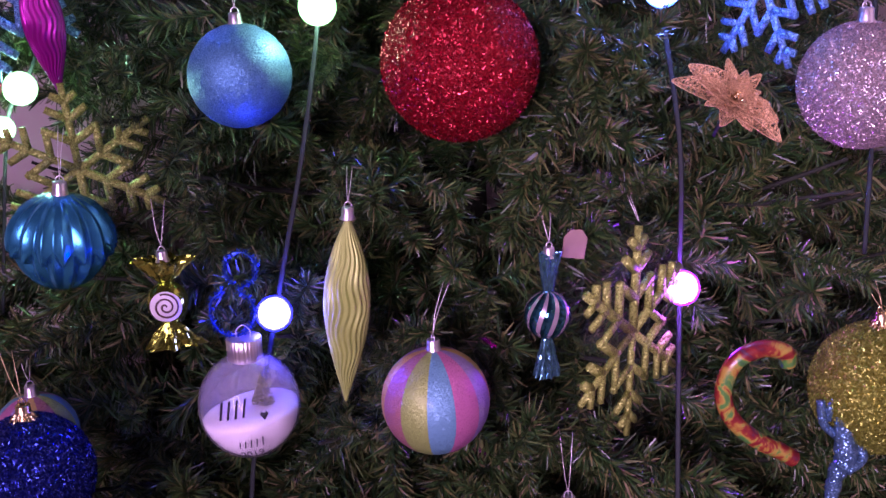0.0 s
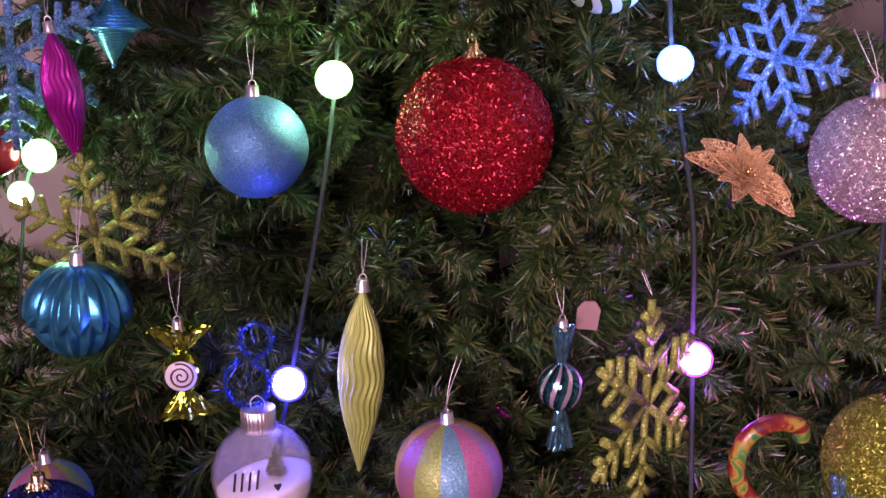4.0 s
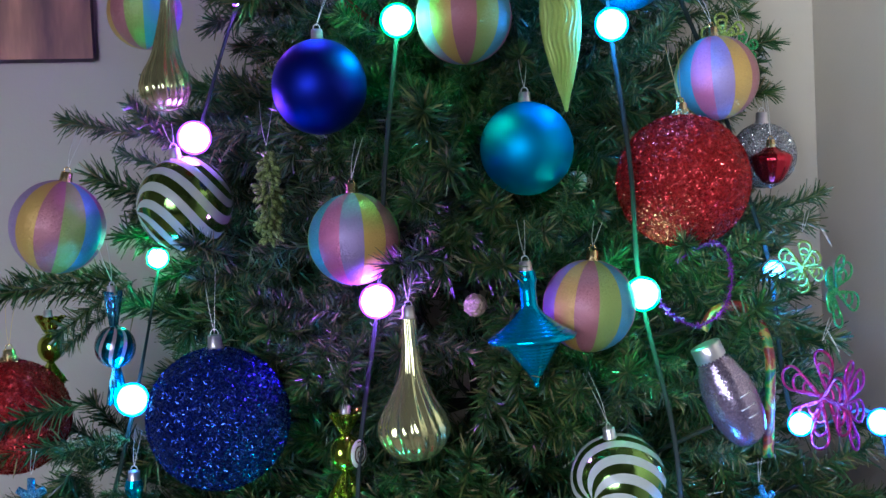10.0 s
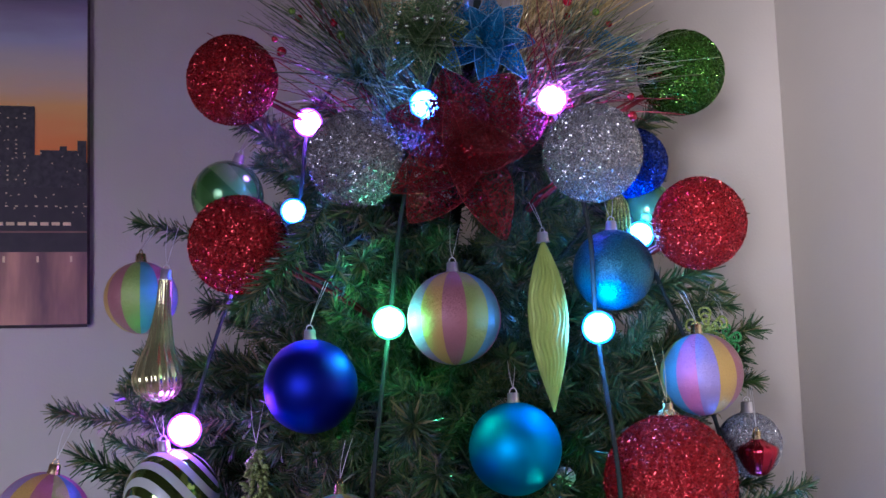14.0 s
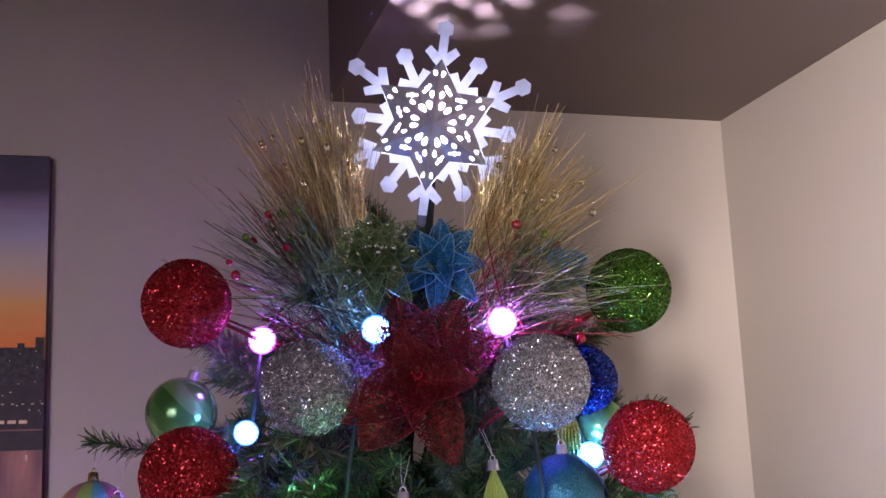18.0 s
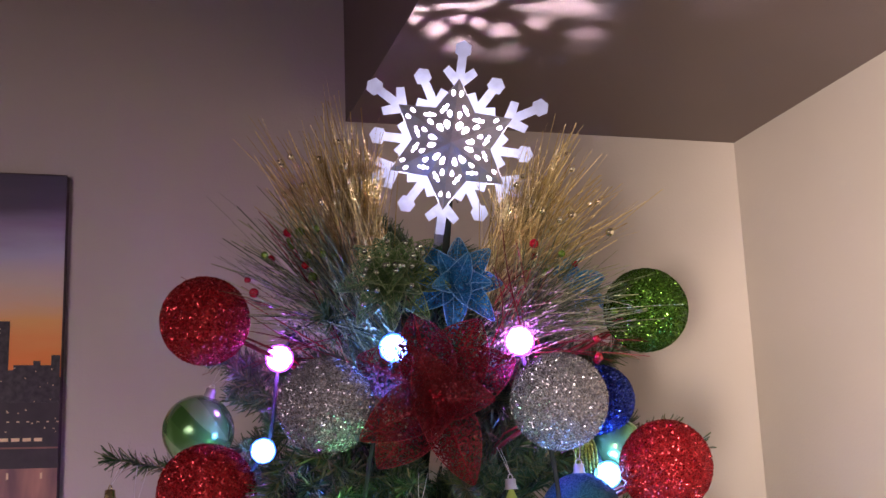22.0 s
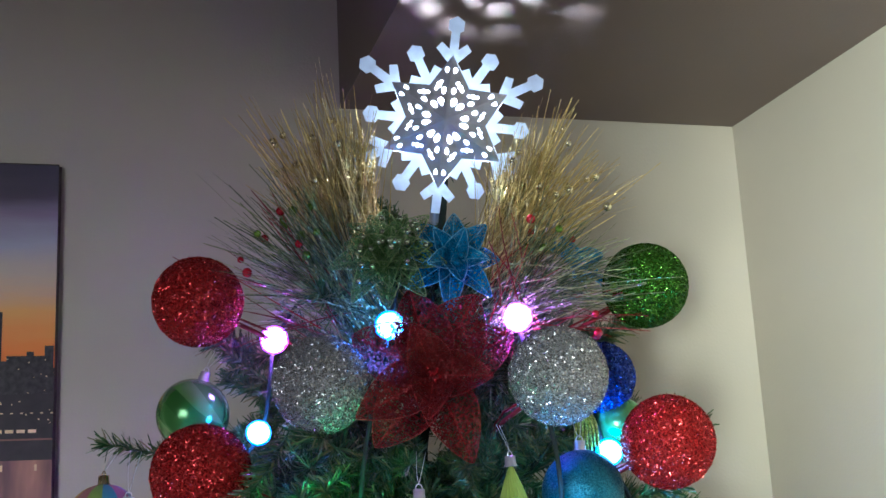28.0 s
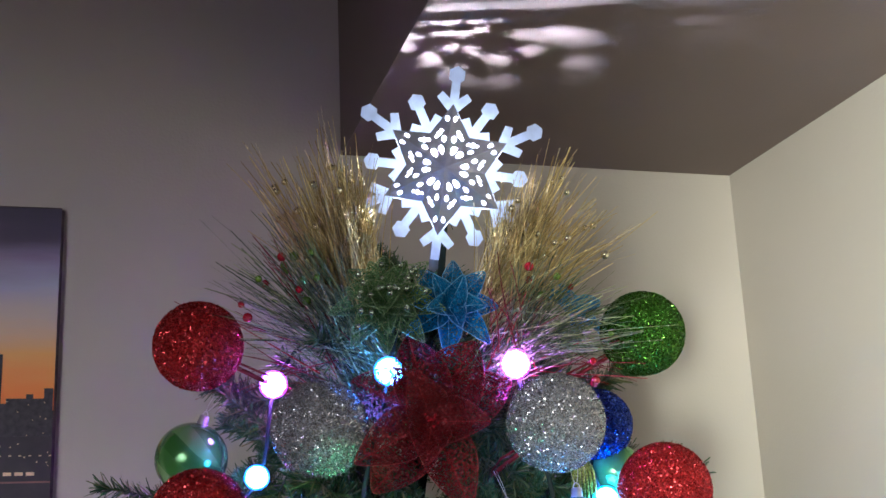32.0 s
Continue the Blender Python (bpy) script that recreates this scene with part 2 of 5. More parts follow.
def striped(name, colours, repeat, twist=0.0, axis="Z", metal=0.25, rough=0.35, fleck=0.0006, tilt=0.35):
    """Gores of colour round an axis; twist turns them into swirls."""
    m, tree, s = material(name)
    coords = tree.nodes.new("ShaderNodeTexCoord")
    xyz = tree.nodes.new("ShaderNodeSeparateXYZ")
    tree.links.new(coords.outputs["Object"], xyz.inputs[0])
    u, v, w = {"Z": (0, 1, 2), "X": (1, 2, 0), "Y": (0, 2, 1)}[axis]

    def calc(op, a, b=None, c=None):
        n = tree.nodes.new("ShaderNodeMath")
        n.operation = op
        for i, x in enumerate((a, b, c)):
            if x is None:
                continue
            if isinstance(x, (int, float)):
                n.inputs[i].default_value = x
            else:
                tree.links.new(x, n.inputs[i])
        return n.outputs[0]
    turn = calc("ARCTAN2", xyz.outputs[u], xyz.outputs[v])
    turn = calc("MULTIPLY_ADD", turn, repeat / (2 * math.pi), 50.0)
    if twist:
        turn = calc("MULTIPLY_ADD", xyz.outputs[w], twist, turn)
    part_of = calc("FRACT", turn)
    n = len(colours)
    colour = ramp(tree, part_of, [(i / n, c[0] if isinstance(c[0], tuple) else c) for i, c in enumerate(colours)], True)
    tree.links.new(colour, s.inputs["Base Color"])
    if isinstance(colours[0][0], tuple):
        tree.links.new(ramp(tree, part_of, [(i / n, (c[1],) * 3) for i, c in enumerate(colours)], True), s.inputs["Metallic"])
        tree.links.new(ramp(tree, part_of, [(i / n, (c[2],) * 3) for i, c in enumerate(colours)], True), s.inputs["Roughness"])
    else:
        s.inputs["Metallic"].default_value, s.inputs["Roughness"].default_value = metal, rough
    if tilt:
        flecked(tree, s, fleck, tilt)
    s.inputs["Coat Weight"].default_value = 0.5
    s.inputs["Coat Roughness"].default_value = 0.12
    return m


def glowing(name, colour, strength):
    m, tree, s = material(name)
    s.inputs["Base Color"].default_value = (0.8, 0.8, 0.8, 1)
    s.inputs["Emission Color"].default_value = rgba(colour)
    s.inputs["Emission Strength"].default_value = strength
    s.inputs["Roughness"].default_value = 0.4
    return m


def glass(name, colour, rough=0.03, ior=1.2):
    m, tree, s = material(name)
    s.inputs["Base Color"].default_value = rgba(colour)
    s.inputs["Transmission Weight"].default_value = 1.0
    s.inputs["Roughness"].default_value, s.inputs["IOR"].default_value = rough, ior
    return m


WALL = paint_wall("wall_paint", (0.47, 0.41, 0.335))
# ceiling colour set far below the walls' to deepen its dimness
CEILING = paint_wall("dimmed_ceiling_paint", (0.17, 0.125, 0.105))
FLOOR = plain("floor_wood", (0.20, 0.13, 0.08), 0.4, vary=0.3, grain=9)
SILVER = plain("silver_cap", (0.84, 0.79, 0.79), 0.34, 0.95)
GOLDCAP = plain("gold_cap", (0.80, 0.62, 0.30), 0.25, 1.0)
THREAD = plain("silver_thread", (0.75, 0.72, 0.68), 0.35, 0.7)
GOLDTHREAD = plain("gold_thread", (0.72, 0.55, 0.25), 0.35, 0.8)
CABLE = plain("cable_green", (0.010, 0.021, 0.017), 0.75, vary=0.2)
SOCKET = plain("socket_green", (0.03, 0.06, 0.05), 0.45)
BARK = plain("tree_wire_bark", (0.014, 0.020, 0.008), 0.85, vary=0.4)
RED_CORE = glitter("red_core", (0.30, 0.005, 0.007), (0.60, 0.022, 0.020), 0.0016, 1.0, 0.35, 0.45)
RED_STRIP = strips("red_strips", (0.28, 0.004, 0.007), (1.0, 0.09, 0.08), 0.22, 0.72)
NAVY_CORE = glitter("navy_core", (0.004, 0.008, 0.09), (0.02, 0.04, 0.30), 0.0014)
NAVY_STRIP = strips("navy_strips", (0.010, 0.026, 0.28), (0.12, 0.22, 0.85), 0.18, 0.85)
SILVER_CORE = glitter("silver_core", (0.14, 0.14, 0.15), (0.55, 0.53, 0.54), 0.0012, 1.0, 0.35, 0.5)
SILVER_STRIP = strips("silver_strips", (0.24, 0.24, 0.25), (0.98, 0.96, 0.96), 0.22, 0.75)
PINK_STRIP = strips("champagne_strips", (0.40, 0.31, 0.29), (0.84, 0.70, 0.67), 0.32, 0.75)
GREEN_CORE = glitter("green_core", (0.02, 0.08, 0.005), (0.10, 0.30, 0.02), 0.0014)
GREEN_STRIP = strips("green_strips", (0.010, 0.055, 0.004), (0.20, 0.46, 0.04), 0.22, 0.85)
LIME_CORE = glitter("lime_core", (0.14, 0.14, 0.005), (0.45, 0.45, 0.03), 0.0014)
LIME_STRIP = strips("lime_strips", (0.17, 0.23, 0.015), (0.54, 0.60, 0.10), 0.34, 0.7)
GOLD_GLITTER = glitter("gold_green_glitter", (0.16, 0.21, 0.02), (0.64, 0.74, 0.16), 0.0010, 1.2, 0.38, 0.45)
BLUE_GLITTER = glitter("sky_blue_glitter", (0.015, 0.13, 0.30), (0.24, 0.58, 0.92), 0.0013, 1.2, 0.38, 0.45)
BALL_BLUE = glitter("blue_ball_glitter", (0.02, 0.17, 0.32), (0.12, 0.43, 0.66), 0.0007, 0.55, 0.46, 0.5)
BALL_DEEP = glitter("deep_teal_ball_glitter", (0.008, 0.09, 0.16), (0.06, 0.29, 0.42), 0.0007, 0.6, 0.32, 0.7)
BALL_NAVY = plain("navy_satin", (0.010, 0.017, 0.32), 0.46, 0.9, 0.06)
BALL_TEAL = plain("teal_satin", (0.004, 0.33, 0.60), 0.5, 0.9, 0.06)
TEAL_FOIL = plain("teal_foil", (0.006, 0.45, 0.70), 0.22, 0.82, 0.08)
CANDY_FOIL = plain("silver_teal_foil", (0.10, 0.36, 0.45), 0.16, 0.92, 0.4, 140)
SPIN_FOIL = plain("blue_teal_foil", (0.010, 0.38, 0.60), 0.2, 0.75, 0.1)
LIME_SATIN = plain("lime_satin", (0.39, 0.51, 0.10), 0.42, 0.35, 0.08)
MAGENTA_SATIN = plain("magenta_satin", (0.46, 0.02, 0.28), 0.36, 0.55, 0.08)
GOLD_LUSTRE = plain("gold_green_lustre", (0.74, 0.72, 0.34), 0.12, 0.85, 0.12)
GREEN_FOIL = plain("green_gold_foil", (0.40, 0.50, 0.045), 0.12, 0.95, 0.1)
WHITE_PLASTIC = plain("white_plastic", (0.82, 0.78, 0.74), 0.35)
BROWN_INK = plain("brown_ink", (0.10, 0.05, 0.03), 0.45)
BLACK_INK = plain("black_ink", (0.02, 0.02, 0.03), 0.5)
GOLD_STRAND = strands("gold_strands", (0.34, 0.22, 0.05), (1.0, 0.83, 0.36))
GREEN_STRAND = strands("green_strands", (0.015, 0.045, 0.014), (0.42, 0.46, 0.20))
RED_STRAND = strips("red_strands", (0.12, 0.004, 0.005), (0.34, 0.012, 0.014), 0.6, 0.1)
RED_LACE = glitter("red_lace_glitter", (0.05, 0.001, 0.002), (0.30, 0.009, 0.011), 0.0008, 0.9, 0.32, 0.55)
BLUE_LACE = glitter("blue_lace_glitter", (0.004, 0.09, 0.23), (0.03, 0.30, 0.55), 0.0008, 0.9, 0.32, 0.6)
GREEN_LACE = glitter("green_lace_glitter", (0.03, 0.085, 0.025), (0.19, 0.33, 0.10), 0.0008, 0.9, 0.32, 0.5)
# the red rim is lighter to paint in the light along petal edges
RIMS = {RED_LACE.name: glitter("red_lit_rim_glitter", (0.14, 0.003, 0.005), (0.48, 0.03, 0.03), 0.0008, 0.9, 0.3, 0.5), BLUE_LACE.name: glitter("blue_rim_glitter", (0.05, 0.25, 0.45), (0.30, 0.62, 0.85), 0.0008, 0.9, 0.3, 0.5), GREEN_LACE.name: glitter("green_rim_glitter", (0.10, 0.18, 0.05), (0.42, 0.52, 0.22), 0.0008, 0.9, 0.3, 0.5)}
GOLD_LACE = glitter("copper_lace_glitter", (0.44, 0.25, 0.09), (0.86, 0.58, 0.27), 0.0007, 0.7, 0.38, 0.55)
PINK_GLITTER = glitter("pink_glitter", (0.42, 0.01, 0.12), (0.85, 0.08, 0.35), 0.0008)
MAGENTA_GLITTER = glitter("magenta_glitter", (0.30, 0.01, 0.22), (0.70, 0.06, 0.52), 0.0008)
EMERALD_GLITTER = glitter("emerald_glitter", (0.03, 0.25, 0.06), (0.20, 0.65, 0.22), 0.0008)
PURPLE_TINSEL = strips("purple_tinsel", (0.12, 0.01, 0.22), (0.40, 0.06, 0.60), 0.3, 0.7)
MAGENTA_TINSEL = strips("magenta_tinsel", (0.30, 0.01, 0.20), (0.85, 0.08, 0.60), 0.2, 0.85)
BLUE_TINSEL = strips("blue_tinsel", (0.01, 0.03, 0.22), (0.05, 0.20, 0.65), 0.3, 0.7)
FROSTED_SHELL = glass("snow_dusted_plastic", (0.93, 0.92, 0.95), 0.06, 1.3)
FROSTED_SHELL.node_tree.nodes["Principled BSDF"].inputs["Transmission Weight"].default_value = 0.94
AMBER_BEAD = plain("gold_bead", (0.76, 0.70, 0.46), 0.12, 0.9)
RED_BEAD = plain("red_bead", (0.45, 0.01, 0.02), 0.15, 0.3, coat=0.6)
SAGE_BEAD = plain("sage_silver_bead", (0.36, 0.42, 0.30), 0.16, 0.8)
GREEN_BEAD = plain("green_bead", (0.22, 0.38, 0.05), 0.14, 0.6)
CONE = plain("pine_cone_frosted", (0.45, 0.33, 0.24), 0.7, vary=0.4, grain=300)
SNOW = plain("white_snow", (0.70, 0.67, 0.68), 0.8, vary=0.06, grain=400, bump=0.6)

GORES = [(0.45, 0.18, 0.20), (0.32, 0.44, 0.10), (0.13, 0.39, 0.52), (0.61, 0.18, 0.35), (0.37, 0.27, 0.50), (0.64, 0.41, 0.10)]
BEACH = striped("rainbow_gores", GORES, -2, metal=0.30, rough=0.40, tilt=0.6)
BEACH.node_tree.nodes["Principled BSDF"].inputs["Coat Weight"].default_value = 0.15
SWIRL = striped("white_and_gold_swirl", [((0.46, 0.50, 0.43), 0.0, 0.6), ((0.24, 0.42, 0.08), 0.95, 0.09)], 9, 55, "X", tilt=0.05)
GREEN_SWIRL = striped("green_swirl", [((0.06, 0.19, 0.04), 0.5, 0.2), ((0.16, 0.34, 0.09), 0.45, 0.22), ((0.08, 0.24, 0.05), 0.5, 0.2)], 4, 8, "X", tilt=0.04)
TEAL_STRIPES = striped("teal_and_silver_stripes", [((0.66, 0.56, 0.62), 0.7, 0.25), ((0.03, 0.28, 0.36), 0.9, 0.12), ((0.01, 0.17, 0.22), 0.95, 0.10)], 10, 26, "Z", tilt=0.08)

m, tree, s = material("needles")
geo = tree.nodes.new("ShaderNodeNewGeometry")
tree.links.new(ramp(tree, geo.outputs["Random Per Island"], [(0, (0.007, 0.036, 0.008)), (0.4, (0.018, 0.074, 0.013)), (0.72, (0.062, 0.112, 0.020)), (0.88, (0.14, 0.145, 0.036)), (1, (0.24, 0.185, 0.09))]), s.inputs["Base Color"])
s.inputs["Roughness"].default_value = 0.38
s.inputs["Specular IOR Level"].default_value = 0.6
NEEDLES = m

m, tree, s = material("splotched_paint")
coords = tree.nodes.new("ShaderNodeTexCoord")
blots = node(tree, "ShaderNodeTexNoise", Scale=44.0, Detail=4.5, Distortion=1.3)
tree.links.new(coords.outputs["Object"], blots.inputs["Vector"])
tree.links.new(ramp(tree, blots.outputs[0], [(0.30, (0.03, 0.04, 0.10)), (0.36, (0.02, 0.13, 0.03)), (0.42, (0.05, 0.21, 0.03)), (0.45, (0.36, 0.27, 0.03)), (0.485, (0.34, 0.17, 0.02)), (0.51, (0.25, 0.03, 0.014)), (0.60, (0.15, 0.010, 0.012)), (0.66, (0.07, 0.03, 0.06)), (0.74, (0.30, 0.12, 0.03))]), s.inputs["Base Color"])
s.inputs["Roughness"].default_value = 0.36
s.inputs["Coat Weight"].default_value = 0.35
SPLOTCHED = m

# ---- the room ----


def room_piece(name, lo, hi, mat, label, category):
    ob = new(name, mesh_of(name, box(lo, hi), False))
    ob.data.materials.append(mat)
    ob.matrix_world = ROOM
    return tagged(ob, label, category, kind="structure")


BACK, RIGHT, SOFFIT, LEDGE = 0.035, 0.914, 2.158, 0.335
room_piece("wall_north", (-3.2, BACK, 0), (RIGHT + 0.1, BACK + 0.12, 3.0), WALL, "warm greige painted plaster wall behind the tree", "wall")
room_piece("wall_east", (RIGHT, -4.2, 0), (RIGHT + 0.12, BACK - 0.001, 3.0), WALL, "warm greige painted plaster side wall", "wall")
room_piece("wall_west", (-3.32, -4.2, 0), (-3.2, BACK, 3.0), WALL, "greige painted plaster wall", "wall")
room_piece("wall_south", (-3.2, -4.32, 0), (RIGHT, -4.2, 3.0), WALL, "greige painted plaster wall", "wall")
room_piece("floor", (-3.3, -4.3, -0.1), (RIGHT + 0.1, BACK + 0.1, 0), FLOOR, "brown wooden floor", "floor")
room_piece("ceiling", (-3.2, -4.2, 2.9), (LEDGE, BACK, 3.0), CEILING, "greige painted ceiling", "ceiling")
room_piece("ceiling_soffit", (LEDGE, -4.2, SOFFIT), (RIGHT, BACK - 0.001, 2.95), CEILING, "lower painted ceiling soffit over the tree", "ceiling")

# ---- the picture on the wall ----
PW, PZ0, PZ1 = 0.66, 1.617, 2.060
m, tree, s = material("printed_dusk_sky")
coords = tree.nodes.new("ShaderNodeTexCoord")
xyz = tree.nodes.new("ShaderNodeSeparateXYZ")
tree.links.new(coords.outputs["Object"], xyz.inputs[0])
cloud = node(tree, "ShaderNodeTexNoise", Scale=5.0, Detail=5.0)
stretch = tree.nodes.new("ShaderNodeMapping")
stretch.inputs["Scale"].default_value = (0.8, 1, 5)
tree.links.new(coords.outputs["Object"], stretch.inputs[0])
tree.links.new(stretch.outputs[0], cloud.inputs["Vector"])
lift = tree.nodes.new("ShaderNodeMath")
lift.operation = "MULTIPLY_ADD"
lift.inputs[1].default_value = 0.07
tree.links.new(cloud.outputs[0], lift.inputs[0])
tree.links.new(xyz.outputs[2], lift.inputs[2])
span = node(tree, "ShaderNodeMapRange", **{"From Min": 1.82, "From Max": 2.09})
tree.links.new(lift.outputs[0], span.inputs[0])
tree.links.new(ramp(tree, span.outputs[0], [(0.0, (0.78, 0.15, 0.03)), (0.16, (0.90, 0.25, 0.04)), (0.34, (0.84, 0.42, 0.12)), (0.50, (0.60, 0.48, 0.38)), (0.66, (0.42, 0.40, 0.50)), (0.78, (0.26, 0.20, 0.29)), (0.90, (0.085, 0.065, 0.10)), (1.0, (0.055, 0.045, 0.07))]), s.inputs["Base Color"])
s.inputs["Roughness"].default_value = 0.6
SKY_PRINT = m
m, tree, s = material("printed_river")
coords = tree.nodes.new("ShaderNodeTexCoord")
stretch = tree.nodes.new("ShaderNodeMapping")
stretch.inputs["Scale"].default_value = (30, 1, 6)
tree.links.new(coords.outputs["Object"], stretch.inputs[0])
rip = node(tree, "ShaderNodeTexNoise", Scale=1.0, Detail=4.0)
tree.links.new(stretch.outputs[0], rip.inputs["Vector"])
tree.links.new(ramp(tree, rip.outputs[0], [(0.3, (0.11, 0.055, 0.06)), (0.55, (0.36, 0.17, 0.12)), (0.75, (0.66, 0.33, 0.20))]), s.inputs["Base Color"])
s.inputs["Roughness"].default_value = 0.6
RIVER_PRINT = m
TOWER_PRINT = plain("printed_towers", (0.034, 0.027, 0.028), 0.6, vary=0.7, grain=160)
BANK_PRINT = plain("printed_quay", (0.030, 0.022, 0.023), 0.6, vary=0.3)
LIT_PRINT = plain("printed_window_light", (0.75, 0.55, 0.30), 0.6, vary=0.2)
CANVAS_EDGE = plain("canvas_edge", (0.12, 0.09, 0.09), 0.7, vary=0.3)
picture = tagged(new("wall_picture"), "canvas print of a city skyline at dusk hung on the wall", "picture")
picture.matrix_world = ROOM @ pose(-0.014, 0.021, 0.006)
part("canvas", box((-PW, 0.002, PZ0), (0, BACK - 0.021, PZ1), 0.003), CANVAS_EDGE, picture)


def print_piece(name, x0, x1, z0, z1, mat, depth, smooth=False):
    return part(name, box((x0, -depth, z0), (x1, 0.0015, z1)), mat, picture, smooth=smooth)


print_piece("sky", -PW + 0.003, -0.003, 1.80, PZ1 - 0.003, SKY_PRINT, 0.0)
print_piece("river", -PW + 0.003, -0.003, PZ0 + 0.003, 1.715, RIVER_PRINT, 0.0)
print_piece("quay", -PW + 0.003, -0.003, 1.704, 1.81, BANK_PRINT, 0.0005)
skyline = random.Random(4)
x = -0.004
for width, top in ((0.010, 1.836), (0.012, 1.824), (0.008, 1.829), (0.022, 1.824), (0.006, 1.818), (0.045, 1.876), (0.03, 1.892)):
    print_piece("tower", x - width, x, 1.78, top, TOWER_PRINT, 0.0009 + 0.0002 * (top > 1.84))
    x -= width
while x > -PW + 0.04:
    width, top = skyline.uniform(0.018, 0.04), skyline.uniform(1.83, 1.95)
    print_piece("tower", x - width, x, 1.78, top, TOWER_PRINT, 0.0009 + 0.0003 * skyline.random())
    x -= width
lit = []
for k in range(260):
    a, b = skyline.uniform(-PW + 0.02, -0.006), skyline.uniform(1.745, 1.825 if k % 3 else 1.88)
    if b > 1.825 and not -0.115 < a < -0.08:
        continue
    h = skyline.uniform(0.0006, 0.0016)
    lit.append(box((a, -0.0019, b), (a + skyline.uniform(0.0008, 0.002), -0.0012, b + h)))
for k in range(22):
    lit.append(box((-0.006 - 0.011 * k, -0.0019, 1.757), (-0.003 - 0.011 * k, -0.0005, 1.7582)))
for k in range(7):
    lit.append(box((-0.030 - 0.0125 * k, -0.0019, 1.7350), (-0.021 - 0.0125 * k, -0.0005, 1.7388)))
for k in range(9):
    lit.append(box((-0.022 - 0.037 * k, -0.0019, 1.692), (-0.0195 - 0.037 * k, -0.0004, 1.699)))
for k in range(17):
    for n in range(7):
        if skyline.random() < 0.42:
            a, b = -0.072 - 0.0092 * n, 1.788 + 0.0052 * k
            lit.append(box((a - skyline.uniform(0.0012, 0.0026), -0.0019, b), (a, -0.0011, b + 0.0013)))
tagged(part("lit_window_pattern", join(*lit), LIT_PRINT, picture, smooth=False), kind="stuff")
print_piece("bridge_rail", -PW + 0.003, -0.003, 1.7265, 1.7285, plain("printed_bridge", (0.22, 0.10, 0.07), 0.6), 0.0011)

# ---- ornaments ----
CLEAR = []          # round spaces that the twigs keep free: x, y, z, radius
HANG = []           # where threads end, so that a twig carries each of them
SHARED = {}


def shared(key, make):
    if key not in SHARED:
        SHARED[key] = make()
    return SHARED[key]


def cap_on(parent, z, mat=None, size=1.0):
    mat = mat or SILVER
    body = shared(("cap", mat.name, size), lambda: mesh_of("cap", lathe([(1e-4, 0.0085 * size), (0.0042 * size, 0.0085 * size), (0.0048 * size, 0.0080 * size), (0.0050 * size, 0.0015 * size), (0.0064 * size, -0.0012 * size)], 28, lambda a, t: 1 + 0.05 * np.cos(14 * a) * (t > 0.5))))
    c = part("cap", body, mat, parent)
    c.location = (0, 0, z)
    t = np.linspace(-0.4, np.pi + 0.4, 14)
    ring = shared(("ring", mat.name, size), lambda: mesh_of("ring", tube(np.stack([0.0028 * size * np.cos(t), 0 * t, 0.0092 * size + 0.0034 * size * np.sin(t)], 1), 0.0005, 6)))
    part("ring", ring, mat, c)
    return c


def thread_on(parent, z, up=0.045, spread=0.005, back=0.012, lean=0.0, mat=None):
    a = (0, 0, z + 0.011)
    mid = up * 0.55
    v = join(tube(smooth_path([a, (-spread * 0.6 + lean * 0.4, back * 0.3, z + mid), (-spread + lean, back, z + up)], 5), 0.00032, 4),
             tube(smooth_path([a, (spread * 0.5 + lean * 0.4, back * 0.3, z + mid), (spread + lean, back, z + up * 0.97)], 5), 0.00032, 4))
    part("hanging_thread", v, mat or THREAD, parent)
    w = parent.matrix_world @ Vector((lean, back, z + up))
    HANG.append(w[:])


def clear(place, r):
    CLEAR.append((*place, r))


def foil_strips(r, seed, length=0.0028, width=0.00042, dense=0.9e6):
    rng = np.random.default_rng(seed)
    n = int(dense * 4 * np.pi * r * r)
    d = rng.normal(size=(n, 3))
    d /= np.linalg.norm(d, axis=1)[:, None]
    t = np.cross(d, rng.normal(size=(n, 3)))
    t /= np.linalg.norm(t, axis=1)[:, None]
    out = rng.uniform(0.02, 0.72, n)[:, None]
    way = t * np.sqrt(1 - out ** 2) + d * out
    side = np.cross(way, d + 0.6 * rng.normal(size=(n, 3)))
    side /= np.linalg.norm(side, axis=1)[:, None]
    ln = length * rng.uniform(0.55, 1.15, n)[:, None]
    p = d * r * rng.uniform(0.955, 0.985, n)[:, None] - way * ln * 0.4
    w = 0.5 * width * rng.uniform(0.7, 1.3, n)[:, None]
    q = p + way * ln
    v = np.stack([p - side * w, p + side * w, q + side * w, q - side * w], 1).reshape(-1, 3)
    return v, [np.arange(4 * n).reshape(-1, 4)]


